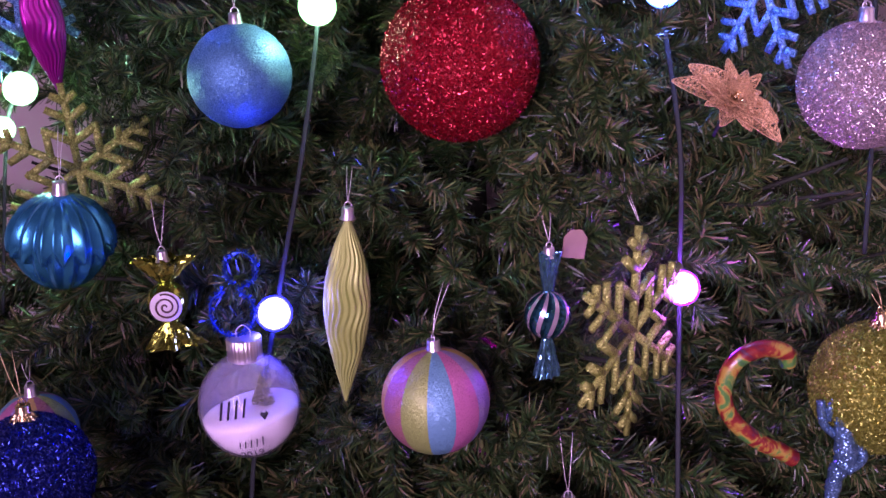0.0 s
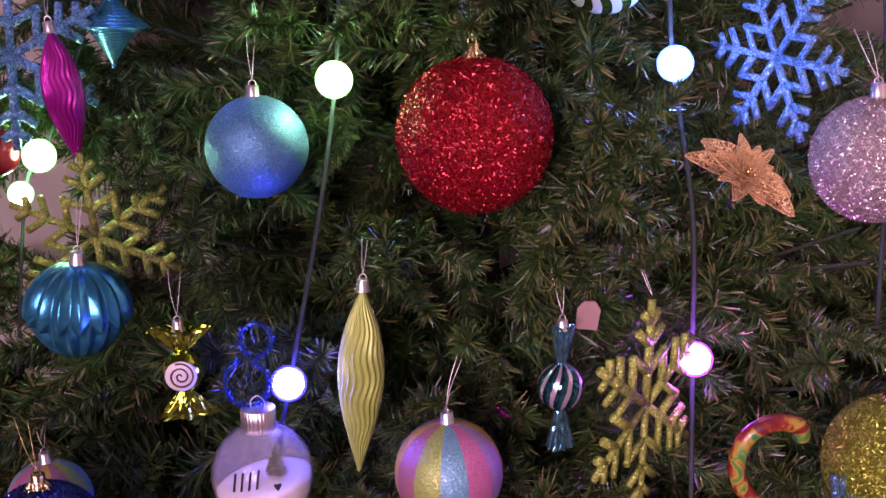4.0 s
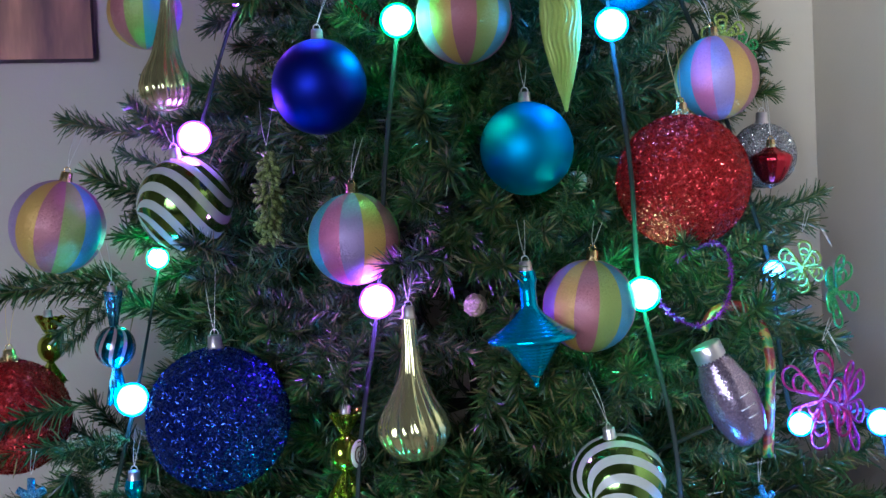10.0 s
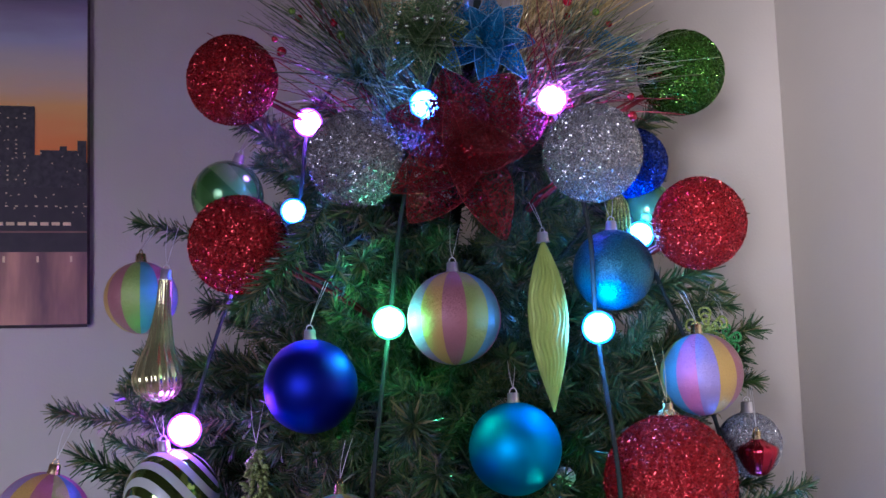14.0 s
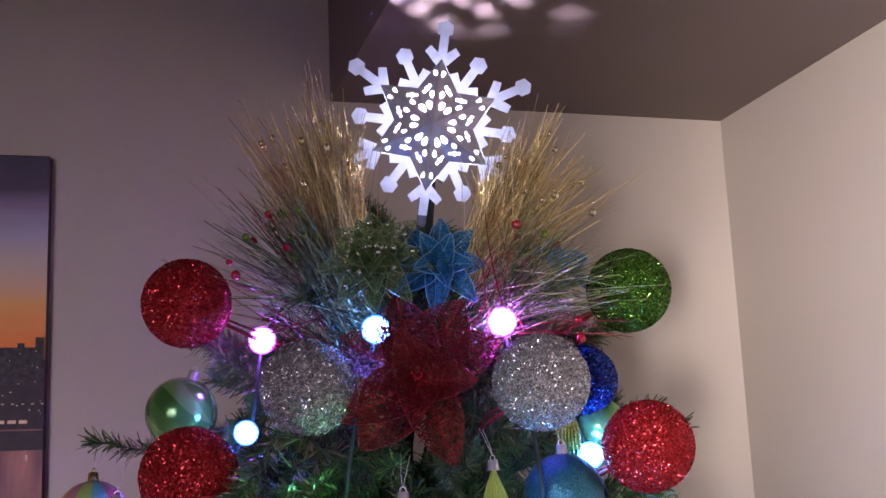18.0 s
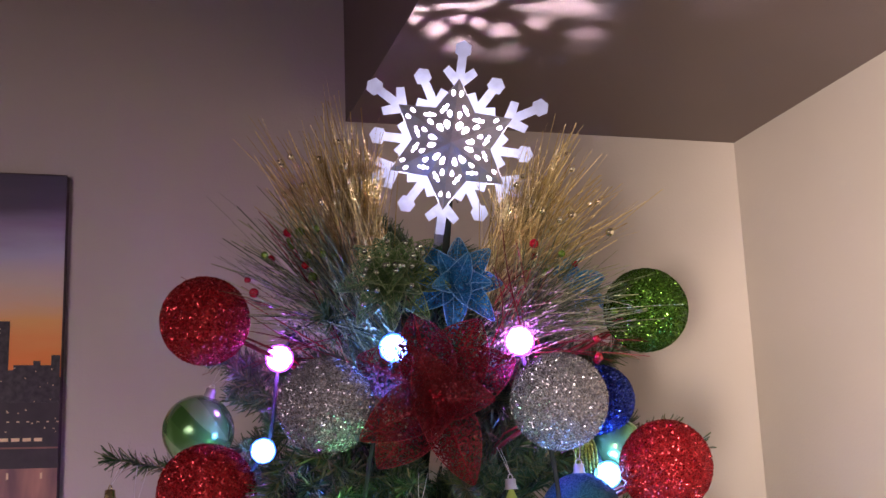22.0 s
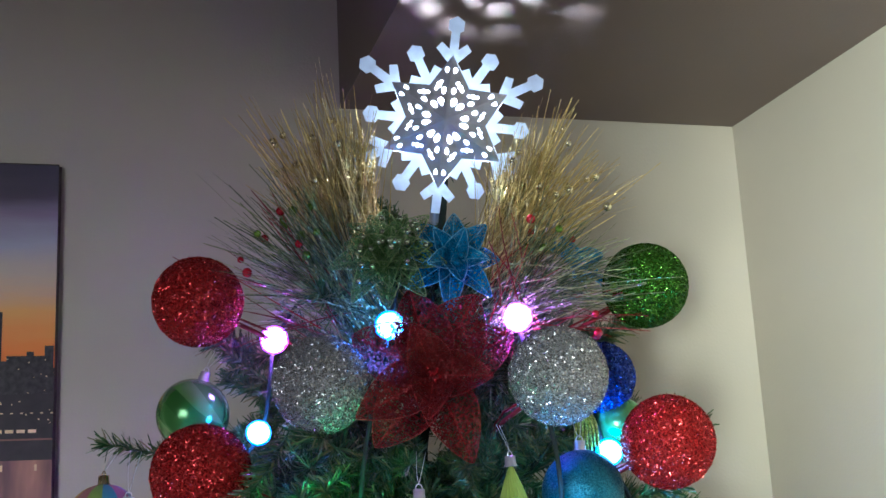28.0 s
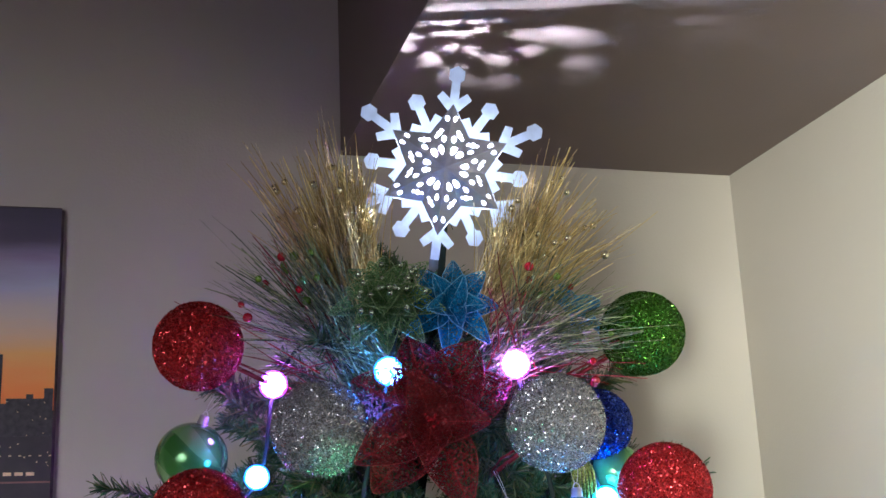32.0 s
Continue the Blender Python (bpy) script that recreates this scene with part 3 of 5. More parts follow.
def tinsel_ball(name, place, r, core, strip, label, group="", cap=None, up=0.05, lean=0.0, thread=None, hung=True):
    ob = thing(name, place, label, "bauble", group, (0, 0, random.uniform(0, 360)))
    size = round(r, 3)
    part("core", shared(("core", core.name, size), lambda: mesh_of("core", sphere(size * 0.95, 20, 32))), core, ob)
    tagged(part("tinsel", shared(("tinsel", strip.name, size, hung), lambda: mesh_of("tinsel", foil_strips(size, len(SHARED), *((0.0013, 0.0006, 1.7e6) if core is SILVER_CORE else (0.0026, 0.00044, 1.0e6))) if hung else foil_strips(size, len(SHARED), 0.0018, 0.0008, 0.95e6), False)), strip, ob), kind="stuff")
    if hung:
        ob.matrix_world = pose(*place)
        cap_on(ob, size * 0.985, cap or GOLDCAP, 1.15)
        if not cap:
            part("frill", moved(fan(0.0035, 0.0085, 0.0075, 15, 3), pose(0, 0, size * 0.985 + 0.0065, 180)), GOLDCAP, ob, "pleated gold foil frill")
        thread_on(ob, size * 0.985, up, mat=thread or GOLDTHREAD, lean=lean)
    clear(place, r)
    return ob


def ball(name, place, r, mat, label, group="", turn=(0, 0, 0), up=0.04, lean=0.0, cap=None, spread=0.004):
    ob = thing(name, place, label, "bauble", group, turn)
    size = round(r, 4)
    part("body", shared(("ball", mat.name, size), lambda: mesh_of("body", sphere(size, 32, 56))), mat, ob)
    cap_on(ob, size - 0.0006, cap or SILVER)
    thread_on(ob, size, up, spread, lean=lean)
    clear(place, r)
    return ob


def ribbed_ball(place, r):
    ob = thing("ribbed_bauble", place, "glossy teal foil bauble with deep vertical flutes", "bauble", turn=(4, 6, 8))
    t = np.linspace(-np.pi / 2, np.pi / 2, 110)
    prof = np.stack([np.maximum(r * np.cos(t), 1e-5), r * 0.97 * np.sin(t)], 1)

    def flute(a, s):
        fold = np.abs((a * 16 / np.pi) % 2 - 1)
        low = 1 / (1 + np.exp((s - 0.425 - 0.10 * fold) * 220))
        env = np.clip(np.sin(np.pi * s) * 1.6, 0, 1)
        return 1 + env * ((1 - low) * (0.12 * (1 - fold) - 0.06) + low * (0.12 * fold - 0.18))
    part("body", lathe(prof, 320, flute), TEAL_FOIL, ob)
    cap_on(ob, r * 0.965, SILVER, 1.1)
    thread_on(ob, r * 0.965, 0.05, 0.002)
    clear(place, r)


def icicle(name, place, length, r, mat, label, turn=(0, 0, 0), group=""):
    ob = thing(name, place, label, "ornament", group, turn)
    t = np.linspace(0, 1, 120)
    rad = 0.95 * r * (np.sin(np.pi * np.clip(t, 0, 1) ** 0.86) ** 1.15 * 0.93 + 0.07 + 0.16 * (1 - t) * t)
    rad[-1] = 1e-4
    prof = np.stack([rad, length * (0.5 - t)], 1)

    def ripple(a, s):
        return 1 + 0.055 * np.sin(21 * a + 2.1 * np.sin(24 * s) + 6 * s) * np.clip(8 * s * (1 - s), 0, 1)
    part("body", lathe(prof, 168, ripple), mat, ob)
    cap_on(ob, length * 0.5 - 0.001, SILVER, 0.95)
    thread_on(ob, length * 0.5, 0.035, 0.002)
    for k in (-0.3, 0, 0.3):
        q = ob.matrix_world @ Vector((0, 0, k * length))
        clear(q[:], r * 1.1)
    clear((ob.matrix_world @ Vector((0, 0, 0.54 * length)))[:], 0.012)
    return ob


def drop(place, r, neck, turn=(0, 0, 0), group="gold teardrops"):
    ob = thing("teardrop_ornament", place, "glossy gold-green glass teardrop ornament with twisted flutes", "ornament", group, turn)
    rows = [(0.0055, neck), (0.0058, neck * 0.9), (0.0066, neck * 0.72), (0.0092, neck * 0.50), (r * 0.58, neck * 0.30), (r * 0.86, neck * 0.13), (r, 0), (r * 0.97, -r * 0.32), (r * 0.80, -r * 0.68), (r * 0.45, -r * 0.95), (1e-4, -r * 1.05)]
    prof = smooth_path(rows, 6)
    prof[:, 0] = np.maximum(prof[:, 0], 1e-4)
    part("body", lathe(prof, 112, lambda a, s: 1 + 0.085 * np.abs(np.sin(7 * a + 5.5 * (1 - s) ** 1.3)) - 0.02), GOLD_LUSTRE, ob)
    cap_on(ob, neck, SILVER)
    thread_on(ob, neck, 0.05, 0.005)
    clear(place, r)
    clear((place[0], place[1], place[2] + neck * 0.6), r * 0.6)


def spinner(place, r, turn=(0, 0, 0)):
    ob = thing("spinning_top_ornament", place, "shiny teal foil spinning-top ornament with fine ridges", "ornament", "teal spinning tops", turn)
    up, down = r * 1.45, r * 0.98
    z = np.concatenate([np.linspace(up, 0.001, 60), np.linspace(-0.001, -down, 44)])
    skirt = 0.0065 + (r - 0.0065) * np.clip(1 - z / (0.72 * r), 0, 1) ** 1.5
    neck = 0.0014 * np.exp(-((z - up * 0.86) / 0.004) ** 2)
    top = np.where(z > 0, skirt + neck, np.interp(-z / down, [0, 0.05, 0.10, 0.30, 1.0], [r, r * 0.92, r * 0.64, r * 0.48, 0.0012]))
    ridge = 1 + 0.03 * np.sin(z / 0.00042) * (np.abs(z) < r * 0.8)
    part("body", lathe(np.stack([top * ridge, z], 1), 48), SPIN_FOIL, ob)
    part("finial", moved(sphere(0.0025, 8, 12), pose(0, 0, -down - 0.001)), SPIN_FOIL, ob)
    cap_on(ob, up - 0.001, SILVER)
    thread_on(ob, up, 0.04, 0.003)
    clear(place, r * 0.9)
    clear((place[0], place[1], place[2] + r * 0.8), r * 0.4)


def fan(r0, r1, h, pleats=9, seed=0):
    rng = np.random.default_rng(seed)
    ph = rng.uniform(0, 6)
    t = np.linspace(0, 1, 10)
    prof = np.stack([r0 + (r1 - r0) * t ** 0.8, h * t], 1)
    shape = lathe(prof, 72, lambda a, s: 1 + 0.26 * s * np.sin(pleats * a + ph + 1.2 * s) + 0.14 * s * np.sin(3 * a + ph))
    crease = np.repeat(rng.normal(0, 1, (20, 24, 3)), 3, 1).reshape(20, 72, 3)[:10].reshape(-1, 3)
    return shape[0] + crease * 0.045 * r1 * np.repeat(t, 72)[:, None], shape[1]


def candy(name, place, r, foil, label, turn=(0, 0, 0), striped_body=None, tall=1.0):
    ob = thing(name, place, label, "ornament", "wrapped candy ornaments", turn)
    part("body", moved(sphere(r, 24, 40, 1.05), Matrix.Diagonal((1, 1 if striped_body else 0.80, 1, 1))), striped_body or foil, ob)
    w = 0.46 if striped_body else 1.12
    flat = Matrix.Diagonal((1.1, 0.75 if striped_body else 0.5, 1, 1))
    part("top_twist", moved(fan(r * 0.2, r * w * (0.8 if striped_body else 1), r * 1.3 * tall, 8, 1), pose(0, 0, r * 0.92) @ flat), foil, ob, smooth=False)
    part("bottom_twist", moved(fan(r * 0.2, r * w, r * 1.35 * tall, 8, 2), pose(0, 0, -r * 0.92, 180, 0, 0) @ flat), foil, ob, smooth=False)
    if not striped_body:
        disc = part("swirl_disc", moved(lathe([(1e-4, 0.0012), (r * 0.70, 0.0010), (r * 0.76, 0)], 32), pose(0, -r * 0.80, 0, 90)), WHITE_PLASTIC, ob)
        a = np.linspace(0.3, 4.6 * np.pi, 70)
        rad = r * 0.66 * (a / a[-1]) ** 0.85
        part("spiral", tube(np.stack([rad * np.cos(a), 0 * a - r * 0.86, rad * np.sin(a)], 1), 0.0009 * r / 0.0156, 5, 0.8), BROWN_INK, disc)
    z = r * (0.92 + 1.2 * tall)
    cap_on(ob, z, SILVER, 0.85)
    thread_on(ob, z, 0.045, 0.005)
    clear(place, r * 1.2)
    clear((place[0], place[1], place[2] - r * 1.5), r)
    clear((place[0], place[1], place[2] + r * 1.6), r)
    return ob


def rod(length, w, k=1.0):
    return tube([(0, 0, 0), (0, 0, length * 0.5), (0, 0, length)], [w * k, w * k, w * k * 0.9], 8, 0.7)


def flake(place, r, mat, label, turn=(0, 0, 0), up=0.03):
    """Six arms round the middle; every arm carries three pairs of branches."""
    ob = thing("snowflake_ornament", place, label, "ornament", "glitter snowflakes", turn)
    w = 0.050 * r
    arm = shared(("flake", mat.name, round(r, 3)), lambda: mesh_of("arm", rod(r, w)))
    for i in range(6):
        a = part("arm", arm, mat, ob)
        a.matrix_basis = Matrix.Rotation(radians(60 * i), 4, "Y")
        for at, ln, lean in ((0.32, 0.36, 60), (0.58, 0.27, 57), (0.79, 0.17, 57)):
            twig = shared(("flake", mat.name, round(r, 3), at), lambda: mesh_of("branch", rod(r * ln, w)))
            for sgn in (-1, 1):
                part("branch", twig, mat, a).matrix_basis = pose(0, 0, r * at, 0, sgn * lean, 0)
    thread_on(ob, r - 0.008, up, 0.002, 0.01)
    clear(place, r * 0.5)
    for k in range(6):
        for far in (0.5, 0.88):
            clear((ob.matrix_world @ Vector((far * r * math.sin(radians(60 * k)), 0, far * r * math.cos(radians(60 * k)))))[:], r * 0.26)


def petal_shape(length, width, seed, curl=0.25, lace=0.33, nu=60, nv=27):
    """A pointed leaf along +z with open lacework and a firm rim; it bends towards +y."""
    rng = np.random.default_rng(seed)
    u = np.linspace(0, 1, nu)
    half = 0.5 * width * np.sin(np.pi * np.clip(0.06 + 0.94 * u, 0, 1) ** 0.85) ** 0.8 + 0.0004
    v = np.linspace(-1, 1, nv)
    x = half[:, None] * v[None]
    y = curl * length * (u[:, None] ** 2) + 0.30 * width * np.abs(v[None]) ** 1.4 * np.sin(np.pi * u[:, None]) * -1 + 0.03 * width * np.sin(9 * u[:, None] + seed) + rng.normal(0, 0.0004, (nu, nv))
    z = length * u[:, None] + 0 * x
    grid = np.stack([x, y, z], -1)
    i, j = np.meshgrid(np.arange(nu - 1), np.arange(nv - 1), indexing="ij")
    f = np.stack([i * nv + j, i * nv + j + 1, (i + 1) * nv + j + 1, (i + 1) * nv + j], -1).reshape(-1, 4)
    keep = rng.random(len(f)) > lace
    mid = (np.abs((j + 0.5) - (nv - 1) / 2) < 0.6).ravel() | (i < 2).ravel()
    f = f[keep | mid]
    rim = [tube(grid[:, k], 0.00045, 5) for k in (0, nv - 1, nv // 2)]
    return (grid.reshape(-1, 3), [f]), join(*rim)


def poinsettia(name, place, r, mat, facing, label, rings, bead=None, width=0.55, seed=3, lace=0.33, hub=0.006, petals=()):
    """rings: (petals, length of r, tilt from the flower's axis in degrees, turn)."""
    turn = Vector(facing).to_track_quat("-Y", "Z").to_euler()
    ob = thing(name, place, label, "flower ornament", turn=[math.degrees(a) for a in turn])
    k = 0
    for count, ln, tilt, start in rings:
        for i in range(count):
            k += 1
            shape = petal_shape(r * ln, r * width * (0.8 + 0.2 * ln), seed + k, 0.18 + 0.1 * math.sin(k * 2.1), lace)
            jig = 9 * math.sin(k * 5.3 + seed)
            m = Matrix.Rotation(radians(start + 360 * i / count + jig), 4, "Y") @ Matrix.Rotation(radians(90 - tilt + 6 * math.sin(k * 3.7)), 4, "X")
            petal = part("petal", moved(shape[0], m), mat, ob)
            part("petal_rim", moved(shape[1], m), RIMS.get(mat.name, mat), petal)
    for turned, length, tilt, wide in petals:
        k += 1
        shape = petal_shape(length, wide, seed + k, 0.10 + 0.08 * math.sin(k * 2.1), lace, 74, 37)
        m = Matrix.Rotation(radians(turned), 4, "Y") @ Matrix.Rotation(radians(90 - tilt), 4, "X")
        petal = part("petal", moved(shape[0], m), mat, ob)
        part("petal_rim", moved(shape[1], m), RIMS.get(mat.name, mat), petal)
    rng = np.random.default_rng(seed)
    for i in range(9 if hub < 0.01 else 24):
        d = rng.normal(size=3) * hub * 0.8
        part("stamen_bead", moved(sphere(min(hub * 0.38, 0.0026), 8, 12), pose(d[0], -hub * 0.9 - abs(d[1]) * 0.5, d[2])), bead or mat, ob)
    part("stem", tube([(0, 0, 0), (0, 0.02, -0.004), (0, 0.05, -0.012)], 0.0015, 6), CABLE, ob)
    clear((place[0], place[1], place[2]), r * 0.75)


def wire_flower(place, r, mat, label, seed=0, turn=(0, 0, 0)):
    ob = thing("wire_flower_ornament", place, label, "flower ornament", "glitter wire flowers", turn)
    t = np.linspace(0, 2 * np.pi, 26)
    for i in range(6):
        for k in (1.0, 0.74, 0.48):
            a = radians(60 * i + 12 * math.sin(seed + i))
            rad = r * k * np.sin(t / 2)
            spread = 0.34 * np.sin(t)
            x, z = rad * np.sin(a + spread), rad * np.cos(a + spread)
            y = -0.25 * rad + 0.1 * r * math.sin(3 * i + seed)
            part("petal_loop", tube(np.stack([x, y, z], 1), 0.0013, 5), mat, ob)
    part("centre", sphere(0.005, 10, 14), mat, ob)
    thread_on(ob, r * 0.9, 0.03, 0.002, 0.01)
    clear(place, r * 0.8)


def tinsel_garland(name, path, label, mat, parent=None, width=0.0045, n=900):
    p = smooth_path(path, 12)
    rng = np.random.default_rng(len(path))
    i = rng.integers(0, len(p) - 1, n)
    a = p[i] + (p[i + 1] - p[i]) * rng.random((n, 1))
    d = rng.normal(size=(n, 3))
    d /= np.linalg.norm(d, axis=1)[:, None]
    s = np.cross(d, rng.normal(size=(n, 3)))
    s /= np.linalg.norm(s, axis=1)[:, None]
    q = a + d * width
    fringe = np.stack([a - s * 0.0003, a + s * 0.0003, q + s * 0.0003, q - s * 0.0003], 1).reshape(-1, 3), [np.arange(4 * n).reshape(-1, 4)]
    shape = join(fringe, tube(p, 0.0008, 5))
    if parent:
        return part(name, shape, mat, parent)
    ob = new(name, mesh_of(name, shape, False))
    ob.data.materials.append(mat)
    return tagged(ob, label, "garland")


# lowest tier
ball("bauble", (-0.163, 0.930, 1.085), 0.0402, BALL_BLUE, "powder-blue glitter bauble with a rose-silver cap", up=0.055)
tinsel_ball("tinsel_bauble", (0.007, 0.930, 1.089), 0.062, RED_CORE, RED_STRIP, "large red tinsel bauble with a gold cap", "red tinsel baubles", up=0.06, lean=0.006)
ribbed_ball((-0.303, 0.888, 0.970), 0.039)
candy("candy_ornament", (-0.223, 0.875, 0.922), 0.0158, GREEN_FOIL, "gold-green foil candy ornament with a white swirl", (0, -1, 6))
icicle("icicle_ornament", (-0.085, 0.862, 0.914), 0.148, 0.0172, LIME_SATIN, "satin lime-green icicle ornament with wavy ripples", (0, 4, 0), "lime icicles")
ball("bauble", (-0.020, 0.832, 0.852), 0.0404, BEACH, "clear bauble with pastel rainbow glitter stripes", "rainbow striped baubles", (0, 0, -68), up=0.05)
candy("candy_ornament", (0.067, 0.870, 0.903), 0.0182, CANDY_FOIL, "teal and silver striped twisted candy ornament", (0, 2, 20), TEAL_STRIPES, 1.35)
flake((0.129, 0.852, 0.893), 0.081, GOLD_GLITTER, "gold-green glitter snowflake ornament turned half sideways", (0, 6, 52))
flake((-0.304, 0.954, 1.011), 0.072, GOLD_GLITTER, "gold-green glitter snowflake ornament", (6, -4, 5))
tinsel_ball("tinsel_bauble", (-0.329, 0.832, 0.802), 0.048, NAVY_CORE, NAVY_STRIP, "navy-blue tinsel bauble with a gold cap", "navy tinsel baubles", up=0.05, lean=-0.012)
poinsettia("gold_poinsettia", (0.211, 0.905, 1.056), 0.056, GOLD_LACE, (0.12, -0.85, 0.45), "copper-gold glitter lace poinsettia clipped on a twig", ((9, 0.40, 28, 20), (7, 0.50, 52, 5)), GOLDCAP, 0.20, 8, 0.38, petals=((-72, 0.051, 78, 0.0175), (-50, 0.043, 74, 0.0201), (-62, 0.037, 60, 0.0151), (-10, 0.032, 62, 0.0109), (28, 0.024, 55, 0.0126), (80, 0.019, 60, 0.0117), (143, 0.048, 76, 0.0193), (128, 0.037, 66, 0.0167), (165, 0.029, 66, 0.0151), (215, 0.029, 70, 0.0142), (246, 0.019, 60, 0.0117)))
flake((0.247, 0.967, 1.137), 0.070, BLUE_GLITTER, "sky-blue glitter snowflake ornament turned sideways", (0, -24, -56))
tinsel_ball("tinsel_bauble", (0.316, 0.930, 1.060), 0.050, SILVER_CORE, PINK_STRIP, "champagne-silver tinsel bauble with a silver cap", up=0.05, lean=-0.012, cap=SILVER, thread=THREAD)
tinsel_ball("tinsel_bauble", (0.318, 0.862, 0.838), 0.052, LIME_CORE, LIME_STRIP, "chartreuse tinsel bauble with a gold cap", up=0.04, lean=-0.01)
icicle("icicle_ornament", (-0.316, 0.950, 1.126), 0.106, 0.0155, MAGENTA_SATIN, "satin magenta icicle ornament with wavy ripples", (0, -6, 0))
flake((-0.364, 0.975, 1.158), 0.077, BLUE_GLITTER, "sky-blue glitter snowflake ornament", (0, 3, 6))
ball("bauble", (-0.396, 1.000, 1.076), 0.020, plain("red_gloss", (0.42, 0.01, 0.02), 0.15, 0.6), "small glossy red bauble", up=0.03)
spinner((-0.289, 1.008, 1.177), 0.032, (0, 4, 0))

tinsel_ball("tinsel_bauble", (0.079, 0.845, 0.707), 0.046, NAVY_CORE, NAVY_STRIP, "royal-blue tinsel bauble with a silver cap low on the tree", "navy tinsel baubles", SILVER, 0.06, 0.0, THREAD)
ball("bauble", (-0.345, 0.892, 0.808), 0.034, BEACH, "clear bauble with pastel rainbow glitter stripes", "rainbow striped baubles", (0, 0, 30), up=0.035)

# clear ball with snow
glass_ball = thing("snow_filled_bauble", (-0.161, 0.842, 0.8495), "clear plastic bauble half filled with white snow, with black handwriting", "bauble")
inside = sphere(0.0374, 32, 48, 1.06)
part("shell", join(sphere(0.0385, 32, 48, 1.06), (inside[0], [f[:, ::-1] for f in inside[1]])), FROSTED_SHELL, glass_ball).visible_shadow = False
t = np.linspace(-np.pi / 2, -0.10, 18)
rows = [(max(0.0368 * math.cos(a), 1e-4), 0.0390 * math.sin(a)) for a in t] + [(0.030, -0.0022), (0.016, -0.0008), (1e-4, -0.0016)]
part("snow", moved(lathe(rows, 48, lambda a, s: 1 + 0.012 * np.sin(3 * a + 4 * s)), pose(0, 0, 0, 0, -9, 0)), SNOW, glass_ball)
part("collar", moved(lathe([(1e-4, 0.0165), (0.0122, 0.0165), (0.0130, 0.0157), (0.0130, 0), (0.0112, -0.002)], 120, lambda a, s: 1 + 0.022 * np.cos(30 * a)), pose(0, 0, 0.0375)), SILVER, glass_ball, "rose-silver ribbed collar")
part("hook_wire", tube(smooth_path([(-0.005, 0, 0.0535), (-0.005, 0, 0.059), (0, 0, 0.063), (0.005, 0, 0.059), (0.005, 0, 0.0535)], 6), 0.0005, 6), SILVER, glass_ball)
cone_rng = np.random.default_rng(5)
n = 700
h = cone_rng.random(n)
a = cone_rng.uniform(0, 2 * np.pi, n)
base = np.stack([0 * h + 0.012, 0 * h - 0.006, 0.001 + 0.027 * h], 1)
tipp = base + np.stack([np.cos(a), np.sin(a), 0 * a + 0.3], 1) * (0.0085 * (1 - h) + 0.0008)[:, None]
side = np.array([0.0004, 0, 0.0002])
part("bottle_brush_tree", (np.stack([base - side, base + side, tipp + side, tipp - side], 1).reshape(-1, 3), [np.arange(4 * n).reshape(-1, 4)]), GREEN_STRAND, glass_ball, "tiny green bottle-brush tree", False)


def on_shell(x, z, r=0.0393):
    return (x, -math.sqrt(max(r * r - x * x - (z / 1.06) ** 2, 1e-6)), z)


for k in range(4):
    x0 = -0.015 + 0.0058 * k
    part("ink_stroke", tube([on_shell(x0, 0.003 + 0.001 * k), on_shell(x0 + 0.0008, 0.0095 + 0.001 * k), on_shell(x0 + 0.0016, 0.016 + 0.001 * k)], 0.0009, 5), BLACK_INK, glass_ball)
for k in range(5):
    part("ink_bar", tube([on_shell(-0.003 + 0.0042 * k, -0.021 + 0.0005 * k), on_shell(-0.0022 + 0.0042 * k, -0.015 + 0.0009 * k)], 0.0005, 5), BLACK_INK, glass_ball)
part("ink_heart", moved(prism([(0, -0.004), (0.003, 0.0005), (0.0022, 0.0026), (0, 0.0014), (-0.0022, 0.0026), (-0.003, 0.0005)], -0.0004, 0.0004), Matrix.Translation(on_shell(0.017, 0.006)) @ Matrix.Rotation(radians(25), 4, "Z")), BLACK_INK, glass_ball)
letters = bpy.data.curves.new("year", "FONT")
letters.body, letters.size, letters.align_x = "2019", 0.0088, "CENTER"
text_ob = bpy.data.objects.new("year", letters)
scene.collection.objects.link(text_ob)
year = bpy.data.meshes.new_from_object(text_ob.evaluated_get(bpy.context.evaluated_depsgraph_get()))
bpy.data.objects.remove(text_ob)
for vert in year.vertices:
    vert.co = on_shell(vert.co.x + 0.005, vert.co.y - 0.030 + 0.14 * vert.co.x, 0.0395)
part("year_writing", year, BLACK_INK, glass_ball)
clear((-0.161, 0.842, 0.8495), 0.042)
clear((-0.014, 0.832, 0.852), 0.048)
upper = [(-0.160 + 0.0115 * math.sin(a), 0.845 + 0.003 * math.sin(a / 2), 0.9545 - 0.0125 * math.cos(a)) for a in np.linspace(0.5, 5.8, 8)]
lower = [(-0.168 + 0.0165 * math.sin(a), 0.843, 0.9225 + 0.0185 * math.cos(a)) for a in np.linspace(0.4, 5.9, 9)]
tinsel_garland("tinsel_loop", lower[::-1] + upper, "dark blue tinsel wire twisted into two loops above the snow bauble", BLUE_TINSEL, width=0.0035)

tinsel_garland("tinsel_garland", [(0.006, 0.91, 0.775), (0.020, 0.895, 0.778), (0.035, 0.90, 0.774)], "strand of magenta tinsel tucked between twigs", MAGENTA_TINSEL, width=0.004, n=260)
tinsel_garland("tinsel_garland", [(0.017, 0.915, 0.869), (0.027, 0.90, 0.867)], "strand of magenta tinsel tucked between twigs", MAGENTA_TINSEL, width=0.003, n=80)

